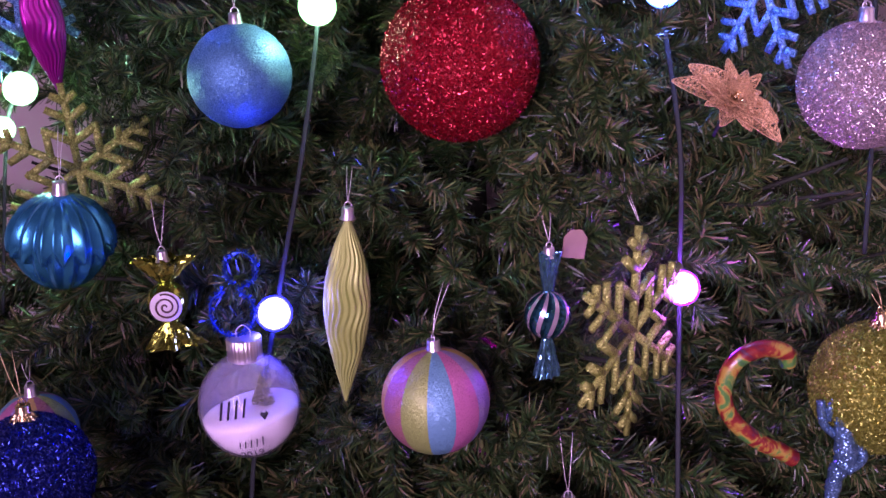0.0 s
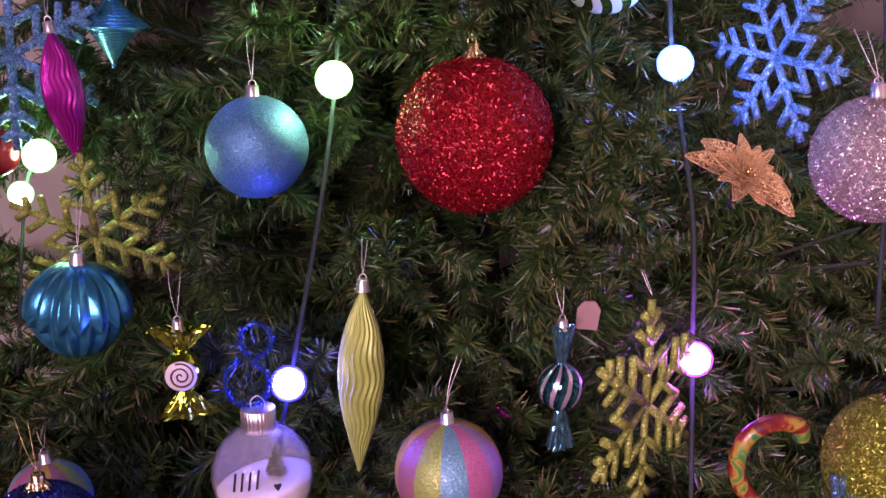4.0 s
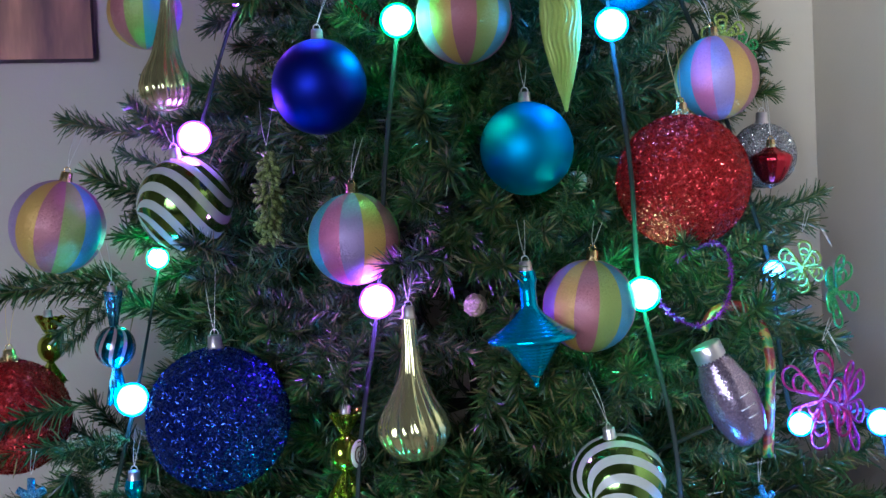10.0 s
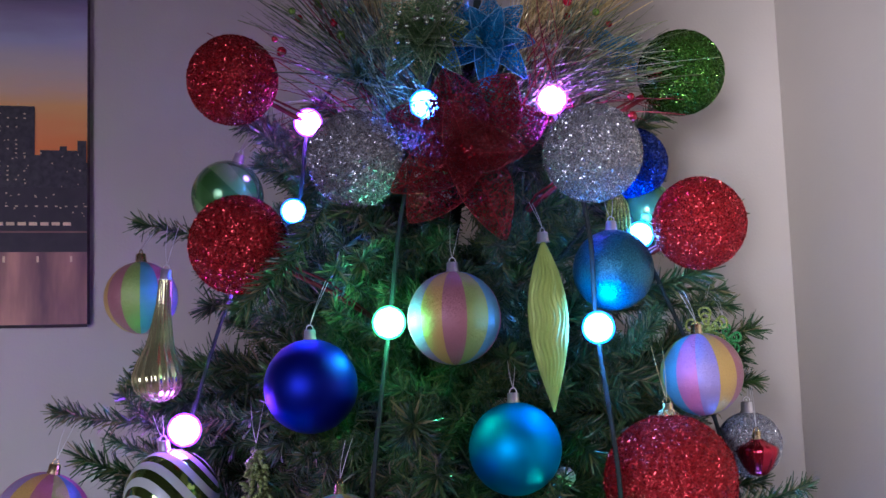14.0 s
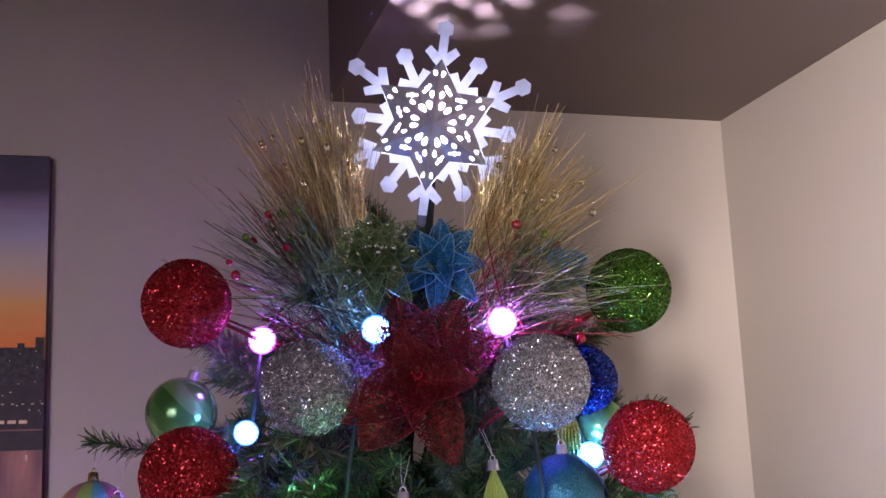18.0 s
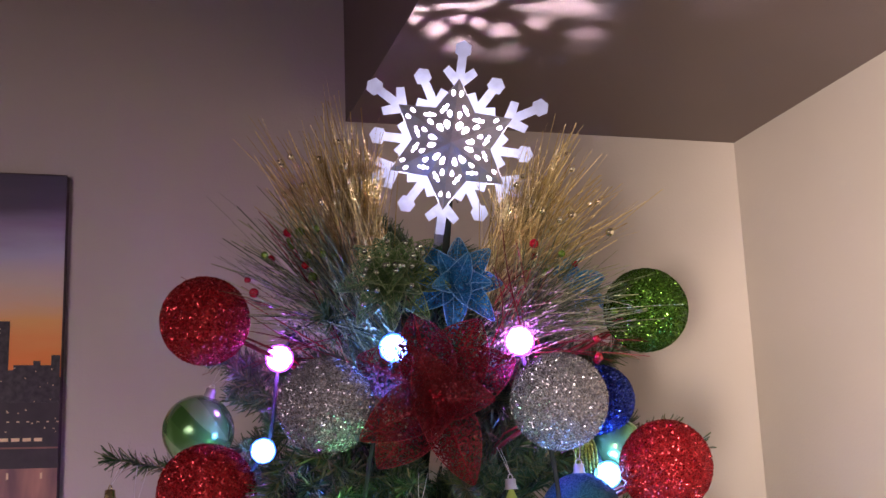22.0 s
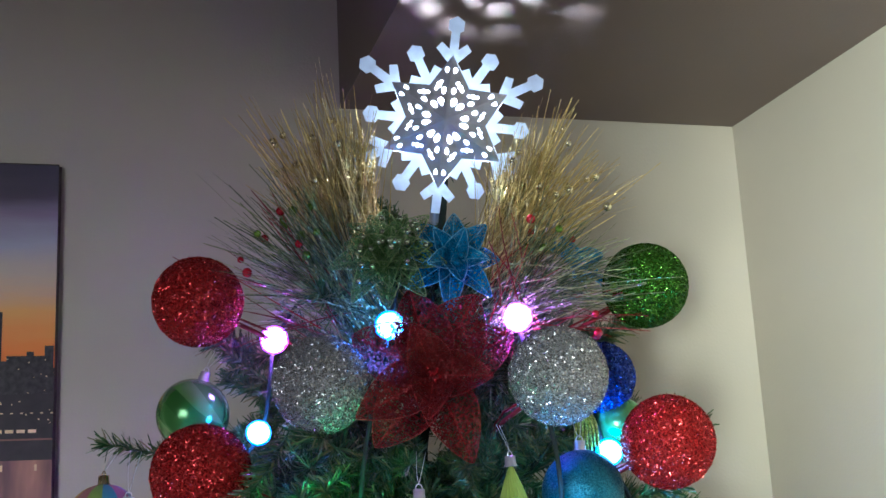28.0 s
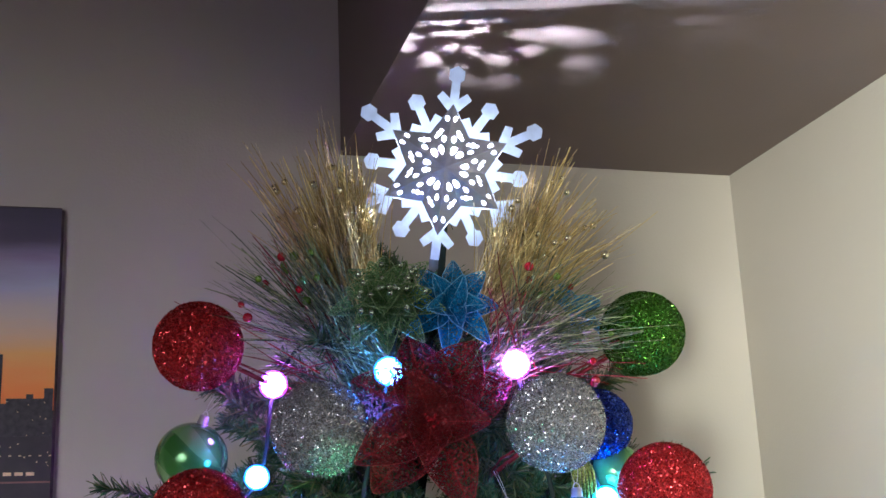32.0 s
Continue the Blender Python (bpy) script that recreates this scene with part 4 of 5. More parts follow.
# splotched cane and blue glitter figure
cane = thing("candy_cane", (0.222, 0.847, 0.835), "glossy candy cane splotched red, yellow and green", "ornament", turn=(0, 0, 8))
S = 0.00042
cane_path = smooth_path([(62 * S, 0.004, 62 * S), (50 * S, 0, 92 * S), (2 * S, -0.002, 104 * S), (-46 * S, -0.002, 80 * S), (-62 * S, 0, 20 * S), (-40 * S, 0, -34 * S), (8 * S, 0, -78 * S), (52 * S, 0.002, -104 * S), (84 * S, 0.004, -128 * S)], 8)
part("cane", tube(cane_path, np.r_[0.004, np.full(len(cane_path) - 2, 0.0067), 0.0035], 16), SPLOTCHED, cane)
clear((0.205, 0.847, 0.85), 0.035)
clear((0.235, 0.847, 0.80), 0.03)
figure = new("glitter_figure", mesh_of("glitter_figure", join(
    tube(smooth_path([(0.0, 0, 0.050), (0.0, 0, 0.032), (0.004, -0.002, 0.014), (0.008, -0.003, -0.008), (0.004, 0, -0.022), (0.003, 0, -0.048)], 6), np.interp(np.arange(31), [0, 6, 12, 18, 24, 30], [0.003, 0.0055, 0.0085, 0.009, 0.0068, 0.005]) * (1 + 0.08 * np.sin(np.arange(31) * 1.7)), 14),
    tube(smooth_path([(0.008, 0, 0.012), (0.021, -0.003, -0.005), (0.008, -0.009, -0.015)], 5), 0.0038, 10),
    tube(smooth_path([(-0.002, 0, 0.010), (-0.013, -0.002, 0.020), (-0.017, 0, 0.037)], 5), 0.0034, 10),
    tube([(-0.010, 0, 0.022), (-0.009, 0, 0.032), (-0.007, 0, 0.041)], [0.004, 0.003, 0.002], 8))))
figure.data.materials.append(glitter("ice_blue_glitter", (0.05, 0.17, 0.28), (0.20, 0.42, 0.62), 0.001))
figure.matrix_world = pose(0.281, 0.838, 0.800, 0, 6, 0)
tagged(figure, "ice-blue glitter figurine ornament hung among the twigs", "figurine")
clear((0.281, 0.838, 0.80), 0.03)
tag = new("gift_tag", mesh_of("gift_tag", prism([(-0.009, -0.010), (0.009, -0.012), (0.010, 0.006), (0.005, 0.013), (-0.004, 0.013), (-0.009, 0.007)], -0.0007, 0.0007), False))
tag.data.materials.append(plain("pink_card", (0.34, 0.22, 0.17), 0.7))
tag.matrix_world = pose(0.091, 0.905, 0.947, 8, 5, 10)
tagged(tag, "small pinkish card tag behind a candy ornament", "tag")
clear((0.091, 0.905, 0.947), 0.013)

# middle tier
tinsel_ball("tinsel_bauble", (-0.207, 0.985, 1.276), 0.059, NAVY_CORE, NAVY_STRIP, "large royal-blue tinsel bauble with a silver cap", "navy tinsel baubles", SILVER, 0.065, -0.004, THREAD)
drop((-0.048, 0.975, 1.265), 0.0275, 0.088)
candy("candy_ornament", (-0.104, 0.981, 1.244), 0.0150, GREEN_FOIL, "gold-green foil candy ornament turned sideways", (0, 2, 62))
ball("bauble", (0.114, 0.978, 1.213), 0.0385, SWIRL, "white and gold-green swirl striped bauble", "swirl striped baubles", (0, -14, 52), up=0.055)
spinner((0.049, 0.955, 1.334), 0.0365, (0, -3, 0))
ball("bauble", (0.099, 1.000, 1.353), 0.0380, BEACH, "clear bauble with pastel rainbow glitter stripes", "rainbow striped baubles", (0, 6, -24), up=0.035, cap=GOLDCAP)
ball("bauble", (-0.092, 1.010, 1.416), 0.0383, BEACH, "clear bauble with pastel rainbow glitter stripes", "rainbow striped baubles", (0, 0, -133), up=0.045, cap=GOLDCAP)
candy("candy_ornament", (-0.307, 1.047, 1.331), 0.0176, CANDY_FOIL, "teal and silver striped twisted candy ornament", (0, 0, 50), TEAL_STRIPES, 1.4)
candy("candy_ornament", (-0.410, 1.177, 1.318), 0.0135, GREEN_FOIL, "green-gold foil candy ornament at the tree's edge", (0, 0, 150), tall=1.1)
tinsel_ball("tinsel_bauble", (-0.428, 1.120, 1.262), 0.054, RED_CORE, RED_STRIP, "red tinsel bauble half behind a branch", "red tinsel baubles", up=0.06)
lamp_shape = thing("bulb_ornament", (0.211, 1.000, 1.274), "silver-lilac glass ornament shaped like a bulb, leaning over", "ornament", turn=(0, -24, 0))
rows = smooth_path([(0.0115, 0.036), (0.0150, 0.029), (0.0200, 0.013), (0.0218, -0.004), (0.0204, -0.021), (0.0150, -0.036), (0.0085, -0.042), (1e-4, -0.0445)], 6)
rows[:, 0] = np.maximum(rows[:, 0], 1e-4)
part("glass", lathe(rows, 48), glitter("lilac_glass", (0.24, 0.18, 0.27), (0.56, 0.46, 0.58), 0.0010, 0.16, 0.18, 0.8), lamp_shape)
part("collar", moved(lathe([(1e-4, 0.014), (0.0118, 0.014), (0.0125, 0.013), (0.0125, 0), (0.0110, -0.002)], 48, lambda a, s: 1 + 0.03 * np.cos(24 * a)), pose(0, 0, 0.033)), SILVER, lamp_shape)
for z0, x0, x1 in ((0.000, 0.004, 0.014), (-0.010, 0.000, 0.013), (-0.018, 0.003, 0.012)):
    part("writing_bar", tube([(x, -math.sqrt(0.0216 ** 2 - x * x), z0) for x in (x0, (x0 + x1) / 2, x1)], 0.0006, 5), WHITE_PLASTIC, lamp_shape, "pale handwriting")
clear((0.215, 1.0, 1.273), 0.03)
clear((0.20, 1.0, 1.31), 0.018)
stick = thing("candy_cane", (0.262, 1.075, 1.250), "candy cane stick splotched red, yellow and green", "ornament", turn=(0, 4, 0))
part("cane", tube(smooth_path([(-0.060, 0.004, 0.066), (-0.050, 0.002, 0.083), (-0.030, 0, 0.088), (-0.012, 0, 0.074), (-0.002, 0, 0.046), (0, 0, 0), (0, 0, -0.045)], 8), 0.0047, 14), SPLOTCHED, stick)
clear((0.256, 1.045, 1.27), 0.02)
clear((0.258, 1.045, 1.235), 0.02)
wire_flower((0.300, 1.040, 1.262), 0.042, PINK_GLITTER, "pink glitter wire flower ornament", 1, (0, 0, -64))
tinsel_garland("tinsel_garland", [(0.176, 1.03, 1.385), (0.205, 1.0, 1.40), (0.214, 0.99, 1.375), (0.205, 0.99, 1.345), (0.185, 1.0, 1.333), (0.165, 1.02, 1.345), (0.155, 1.03, 1.37)], "loop of purple tinsel wire round a twig", PURPLE_TINSEL, width=0.0033, n=800)
clear((0.19, 0.99, 1.365), 0.03)

# upper tier
ball("bauble", (-0.243, 1.060, 1.452), 0.0412, SWIRL, "white and gold-green swirl striped bauble", "swirl striped baubles", (0, -8, 22), up=0.03)
ball("bauble", (-0.352, 1.050, 1.437), 0.0405, BEACH, "clear bauble with pastel rainbow glitter stripes", "rainbow striped baubles", (0, 14, -8), up=0.045, cap=GOLDCAP)
snowdrop = thing("beaded_drop_ornament", (-0.163, 1.022, 1.461), "sage-gold glitter cluster drop ornament", "ornament")
rng = np.random.default_rng(12)
beads = []
for i in range(230):
    h = rng.random()
    wide = 0.0155 * math.sin(math.pi * min(1, 0.10 + 0.85 * h)) * (0.35 + 0.65 * rng.random())
    a = rng.uniform(0, 6.28)
    foot = np.array([wide * math.cos(a) * 0.6, wide * math.sin(a) * 0.6, -0.043 + 0.073 * h])
    way = np.array([math.cos(a), math.sin(a), rng.uniform(-1.3, 0.3)]) * rng.uniform(0.004, 0.0075)
    beads.append(tube([foot, foot + way * 0.6, foot + way], [0.0012, 0.0022, 0.0010], 5))
tagged(part("drop_body", join(*beads), glitter("sage_gold_glitter", (0.10, 0.15, 0.03), (0.42, 0.52, 0.16), 0.0009, 0.8, 0.3, 0.5), snowdrop), kind="stuff")
part("stalk", tube([(0, 0, -0.04), (0, 0, 0.035)], 0.0015, 6), GREEN_LACE, snowdrop)
thread_on(snowdrop, 0.025, 0.05, 0.006)
clear((-0.163, 1.022, 1.475), 0.022)
clear((-0.163, 1.022, 1.44), 0.02)
ball("bauble", (-0.115, 1.013, 1.543), 0.0394, BALL_NAVY, "satin royal-blue bauble with a silver cap", "satin baubles", up=0.05, lean=0.014, spread=0.001)
ball("bauble", (0.055, 1.029, 1.485), 0.0393, BALL_TEAL, "satin teal-blue bauble with a silver cap", "satin baubles", up=0.045)
icicle("icicle_ornament", (0.088, 1.032, 1.588), 0.148, 0.0168, LIME_SATIN, "satin lime-green icicle ornament with wavy ripples", (0, -2, 40), "lime icicles")
ball("bauble", (0.007, 1.026, 1.597), 0.0400, BEACH, "clear bauble with pastel rainbow glitter stripes", "rainbow striped baubles", (0, 0, -15), up=0.04)
ball("bauble", (0.231, 1.100, 1.543), 0.0375, BEACH, "clear bauble with pastel rainbow glitter stripes", "rainbow striped baubles", (0, -6, 42), up=0.04, cap=GOLDCAP)
tinsel_ball("tinsel_bauble", (0.189, 1.052, 1.452), 0.058, RED_CORE, RED_STRIP, "large red tinsel bauble with a gold cap", "red tinsel baubles", up=0.06, lean=-0.004)
ball("bauble", (-0.290, 1.142, 1.633), 0.0345, BEACH, "clear bauble with pastel rainbow glitter stripes", "rainbow striped baubles", (0, 0, -48), up=0.03, cap=GOLDCAP)
drop((-0.258, 1.073, 1.556), 0.0215, 0.088, (0, 5, 0))
tinsel_ball("tinsel_bauble", (-0.175, 1.017, 1.665), 0.043, RED_CORE, RED_STRIP, "red tinsel bauble on a pick", "red tinsel picks", hung=False)
ball("bauble", (0.150, 1.062, 1.637), 0.0360, BALL_DEEP, "deep teal-blue glitter bauble behind a cable", up=0.03)
tinsel_ball("tinsel_bauble", (0.290, 1.180, 1.474), 0.032, SILVER_CORE, SILVER_STRIP, "small silver tinsel bauble at the tree's edge", up=0.03, cap=SILVER, thread=THREAD)
lantern = thing("lantern_ornament", (0.290, 1.150, 1.464), "small red foil lantern ornament with vertical flutes", "ornament")
part("body", lathe(smooth_path([(1e-4, -0.018), (0.007, -0.0165), (0.013, -0.008), (0.0175, 0.003), (0.0165, 0.009), (0.009, 0.0135), (0.004, 0.017)], 5), 48, lambda a, s: 1 + 0.1 * np.abs(np.sin(7 * a))), plain("red_foil", (0.55, 0.03, 0.05), 0.14, 0.95, 0.1), lantern)
cap_on(lantern, 0.017, GOLDCAP, 0.8)
thread_on(lantern, 0.017, 0.05, 0.001)
clear((0.292, 1.15, 1.458), 0.025)
wire_flower((0.334, 1.118, 1.346), 0.033, EMERALD_GLITTER, "emerald glitter wire flower ornament", 4, (0, 0, 48))
wire_flower((0.314, 1.140, 1.368), 0.024, GOLD_GLITTER, "pale gold glitter wire flower behind an emerald one", 2, (0, 0, -46))
wire_flower((0.316, 1.046, 1.254), 0.038, MAGENTA_GLITTER, "magenta glitter wire flower beside a pink one", 3, (0, 0, 56))

wire_flower((0.249, 1.145, 1.585), 0.021, GOLD_GLITTER, "pale gold glitter wire flower behind a rainbow bauble", 6, (0, 0, -30))
wire_flower((0.266, 1.155, 1.574), 0.016, EMERALD_GLITTER, "emerald glitter wire flower behind a rainbow bauble", 7, (0, 0, 20))
tassel = thing("gold_tassel", (0.160, 1.088, 1.690), "short gold-green glitter tassel beside a silver pick bauble", "ornament")
for k in range(7):
    x0 = -0.009 + 0.003 * k
    part("tassel_cord", tube(smooth_path([(x0 * 0.3, 0, 0.020), (x0, -0.003, 0.006), (x0 * 1.15, -0.002, -0.020 + 0.003 * (k % 3))], 5), 0.0014, 6), GOLD_GLITTER, tassel)
part("tassel_knot", moved(sphere(0.0045, 10, 14), pose(0, 0, 0.021)), GOLD_GLITTER, tassel)
thread_on(tassel, 0.016, 0.03, 0.001)


def pine_cone(place, r, turn):
    ob = thing("pine_cone", place, "small frosted brown pine cone in the twigs", "pine cone", "pine cones", turn)
    scales = []
    for i in range(46):
        h = i / 46
        a = i * 2.39996
        w = r * math.sin(math.pi * (0.1 + 0.85 * h)) + 0.001
        m = pose(w * 0.6 * math.cos(a), w * 0.6 * math.sin(a), r * (1.6 * h - 0.8)) @ Matrix.Rotation(a, 4, "Z") @ Matrix.Rotation(radians(60 - 50 * h), 4, "Y")
        scales.append(moved(sphere(r * 0.36, 6, 8, 0.35), m))
    tagged(part("cone_body", join(*scales), CONE, ob), kind="stuff")
    clear(place, r)


pine_cone((0.006, 1.045, 1.354), 0.011, (70, 20, 0))
pine_cone((0.100, 1.075, 1.457), 0.010, (60, -30, 0))

# crown of picks
tinsel_ball("tinsel_bauble", (-0.188, 1.073, 1.824), 0.042, RED_CORE, RED_STRIP, "red tinsel bauble on a pick", "red tinsel picks", hung=False)
tinsel_ball("tinsel_bauble", (0.228, 1.059, 1.676), 0.042, RED_CORE, RED_STRIP, "red tinsel bauble on a pick", "red tinsel picks", hung=False)
tinsel_ball("tinsel_bauble", (-0.073, 1.024, 1.737), 0.0432, SILVER_CORE, SILVER_STRIP, "silver tinsel bauble on a pick", "silver tinsel picks", hung=False)
tinsel_ball("tinsel_bauble", (0.130, 1.010, 1.733), 0.0432, SILVER_CORE, SILVER_STRIP, "silver tinsel bauble on a pick", "silver tinsel picks", hung=False)
tinsel_ball("tinsel_bauble", (0.229, 1.107, 1.826), 0.041, GREEN_CORE, GREEN_STRIP, "grass-green tinsel bauble on a pick", hung=False)
tinsel_ball("tinsel_bauble", (0.180, 1.115, 1.742), 0.034, NAVY_CORE, NAVY_STRIP, "royal-blue tinsel bauble behind a silver one", "navy tinsel baubles", hung=False)
for a, b in (((-0.188, 1.073, 1.824), (-0.075, 1.15, 1.76)), ((0.228, 1.059, 1.676), (0.10, 1.16, 1.60)), ((-0.175, 1.017, 1.665), (-0.06, 1.15, 1.60)), ((-0.073, 1.024, 1.737), (0.0, 1.15, 1.70)), ((0.130, 1.010, 1.733), (0.06, 1.15, 1.68)), ((0.229, 1.107, 1.826), (0.10, 1.16, 1.75))):
    v = Vector(b) - Vector(a)
    s0 = Vector(a) + v.normalized() * 0.038
    stalk = new("pick_stalk", mesh_of("pick_stalk", join(tube([s0, (s0 + Vector(b)) / 2 + Vector((0, 0, 0.004)), b], 0.0022, 7), tube([s0 + Vector((0.002, 0, 0.004)), (s0 + Vector(b)) / 2 + Vector((0, 0, 0.012)), b], 0.0012, 5))))
    stalk.data.materials.append(RED_STRAND)
    tagged(stalk, "red foil-wrapped stalk of a bauble pick", "pick stalk", "pick stalks")
ball("bauble", (-0.206, 1.140, 1.728), 0.0345, GREEN_SWIRL, "green swirl striped bauble with a beaded edge", up=0.03, turn=(0, 20, -20))
ball("bauble", (0.196, 1.130, 1.700), 0.026, plain("iridescent_green", (0.16, 0.40, 0.16), 0.2, 0.7), "iridescent green bauble with a gold cap", up=0.025, cap=GOLDCAP)

poinsettia("red_poinsettia", (0.024, 1.036, 1.742), 0.080, RED_LACE, (0.03, -0.95, 0.05), "large red glitter lace poinsettia on the tree's crown", (), RED_BEAD, 0.52, 21, 0.36, 0.004, (
    (-13, 0.080, 84, 0.050), (31, 0.080, 82, 0.058), (64, 0.084, 96, 0.050), (158, 0.082, 88, 0.046), (222, 0.080, 94, 0.052), (241, 0.080, 70, 0.046), (301, 0.083, 94, 0.056), (98, 0.056, 62, 0.040), (190, 0.046, 58, 0.036), (338, 0.050, 50, 0.038)))
poinsettia("blue_poinsettia", (0.044, 1.056, 1.847), 0.052, BLUE_LACE, (0.22, -0.95, 0.10), "teal-blue glitter lace poinsettia", ((8, 0.92, 78, 5), (5, 0.66, 44, 30)), BLUE_LACE, 0.44, 33, 0.20, 0.009)
poinsettia("green_poinsettia", (-0.012, 1.046, 1.851), 0.053, GREEN_LACE, (-0.1, -0.9, 0.25), "sage-green glitter flower with a beaded heart", ((8, 1.0, 78, 0), (7, 0.8, 58, 25), (6, 0.55, 36, 10)), SAGE_BEAD, 0.46, 55, 0.40, 0.018)
poinsettia("blue_poinsettia", (0.165, 1.14, 1.855), 0.042, BLUE_LACE, (0.5, -0.6, 0.5), "teal-blue glitter flower behind gold grass", ((5, 1.0, 70, 5),), BLUE_LACE, 0.5, 71, 0.2)


def spray(name, root, aims, label, mat, thick=0.00058, beads=None, droop=0.006):
    """A tuft of thin strands from one root; aims: (tip, spread, count)."""
    ob = thing(name, root, label, "spray", "glitter grass sprays")
    rng = np.random.default_rng(int(abs(root[0]) * 1e4) + len(aims))
    verts, faces, n0, tips = [], [], 0, []
    for tip, spread, count in aims:
        for _ in range(int(count * 0.85)):
            e = np.array(tip) - np.array(root) + rng.normal(size=3) * spread
            e *= rng.uniform(0.66, 1.04)
            b = rng.normal(size=3) * 0.014
            t = np.linspace(0, 1, 8)[:, None]
            bow = rng.normal(size=3) * 0.0018 + np.array([0, 0, droop * 0.4])
            p = b * (1 - t) + e * t + bow * np.sin(np.pi * t) + np.array([0, 0, -droop]) * t ** 2.2
            side = np.cross(e, rng.normal(size=3))
            side *= thick * rng.uniform(0.7, 1.4) / np.linalg.norm(side)
            w = side * (1.0 - 0.45 * t)
            verts.append(np.stack([p - w, p + w], 1).reshape(-1, 3))
            k = np.arange(7) * 2 + n0
            faces.append(np.stack([k, k + 1, k + 3, k + 2], 1))
            n0 += 16
            tips.append(p[-2])
    tagged(part("strand_tuft", (np.concatenate(verts), [np.concatenate(faces)]), mat, ob, smooth=False), kind="stuff")
    for bead_mat, count, r in beads or ():
        for i in rng.choice(len(tips), count, replace=False):
            part("bead", moved(sphere(r * rng.uniform(0.8, 1.2), 8, 12), pose(*tips[i])), bead_mat, ob)
    return ob


spray("gold_grass_spray", (-0.042, 1.105, 1.842), (((-0.026, 1.10, 1.995), 0.011, 150), ((-0.052, 1.10, 2.015), 0.012, 210), ((-0.082, 1.09, 2.008), 0.014, 190), ((-0.074, 1.10, 2.066), 0.005, 30), ((-0.112, 1.08, 1.998), 0.015, 110), ((-0.142, 1.08, 2.012), 0.010, 45), ((-0.122, 1.08, 1.955), 0.015, 80)), "tuft of gold glitter grass with beads", GOLD_STRAND, beads=((AMBER_BEAD, 26, 0.0036),))
spray("gold_grass_spray", (0.090, 1.105, 1.842), (((0.104, 1.12, 1.975), 0.013, 140), ((0.132, 1.10, 1.990), 0.014, 170), ((0.164, 1.09, 1.990), 0.014, 140), ((0.194, 1.09, 1.962), 0.014, 80), ((0.224, 1.08, 1.935), 0.012, 40), ((0.170, 1.10, 2.015), 0.005, 14)), "tuft of gold glitter grass with beads", GOLD_STRAND, beads=((AMBER_BEAD, 22, 0.0036),))
spray("green_grass_spray", (-0.036, 1.09, 1.80), (((-0.128, 1.06, 1.925), 0.018, 110), ((-0.162, 1.05, 1.895), 0.014, 70), ((-0.148, 1.05, 1.850), 0.016, 80), ((-0.094, 1.06, 1.925), 0.018, 100)), "tuft of sage-green glitter grass", GREEN_STRAND, beads=((GREEN_BEAD, 10, 0.0038), (RED_BEAD, 3, 0.004)))
spray("green_grass_spray", (0.088, 1.09, 1.80), (((0.165, 1.06, 1.885), 0.016, 90), ((0.202, 1.05, 1.850), 0.014, 90), ((0.214, 1.04, 1.815), 0.012, 55), ((0.140, 1.07, 1.900), 0.016, 80)), "tuft of sage-green glitter grass", GREEN_STRAND, beads=((GREEN_BEAD, 4, 0.0038), (RED_BEAD, 3, 0.004)))
spray("red_twig_spray", (0.088, 1.075, 1.80), (((0.105, 1.06, 1.895), 0.014, 22), ((0.135, 1.06, 1.875), 0.012, 16)), "tuft of red glitter twigs", RED_STRAND, 0.0006)
spray("red_twig_spray", (-0.070, 1.09, 1.80), (((-0.185, 1.05, 1.86), 0.012, 14), ((-0.135, 1.07, 1.93), 0.010, 14), ((-0.16, 1.05, 1.79), 0.012, 10)), "tuft of red glitter twigs", RED_STRAND, 0.0006, ((RED_BEAD, 3, 0.004),))
spray("red_twig_spray", (0.12, 1.10, 1.79), (((0.215, 1.06, 1.815), 0.012, 14), ((0.210, 1.06, 1.785), 0.012, 8)), "tuft of red glitter twigs", RED_STRAND, 0.0006, ((RED_BEAD, 3, 0.004),))

# ---- star topper ----
STAR_R = 0.0660
GREY = plain("star_chrome_plastic", (0.44, 0.44, 0.48), 0.38, 0.3, 0.05)
# emission stands in for LED light in the arms, stronger near the star
m, tree, s = material("glowing_frosted_plastic")
s.inputs["Base Color"].default_value = (0.24, 0.26, 0.33, 1)
s.inputs["Roughness"].default_value = 0.45
s.inputs["Emission Color"].default_value = (0.74, 0.84, 1.0, 1)
frost = node(tree, "ShaderNodeTexNoise", Scale=90.0, Detail=3.0)
coords = tree.nodes.new("ShaderNodeTexCoord")
tree.links.new(coords.outputs["Object"], frost.inputs["Vector"])
power = node(tree, "ShaderNodeMapRange", **{"From Min": 0.3, "From Max": 0.7, "To Min": 0.30, "To Max": 0.44})
tree.links.new(frost.outputs[0], power.inputs[0])
reach = tree.nodes.new("ShaderNodeVectorMath")
reach.operation = "LENGTH"
tree.links.new(coords.outputs["Object"], reach.inputs[0])
edge_lit = node(tree, "ShaderNodeMapRange", **{"From Min": 0.046, "From Max": 0.088, "To Min": 3.4, "To Max": 0.95})
tree.links.new(reach.outputs["Value"], edge_lit.inputs[0])
both = tree.nodes.new("ShaderNodeMath")
both.operation = "MULTIPLY"
tree.links.new(power.outputs[0], both.inputs[0])
tree.links.new(edge_lit.outputs[0], both.inputs[1])
tree.links.new(both.outputs[0], s.inputs["Emission Strength"])
FROSTED = m
# the plate glows itself in place of the LED-lit inside of the star
DIFFUSER = glowing("star_diffuser", (0.92, 0.95, 1.0), 2.6)
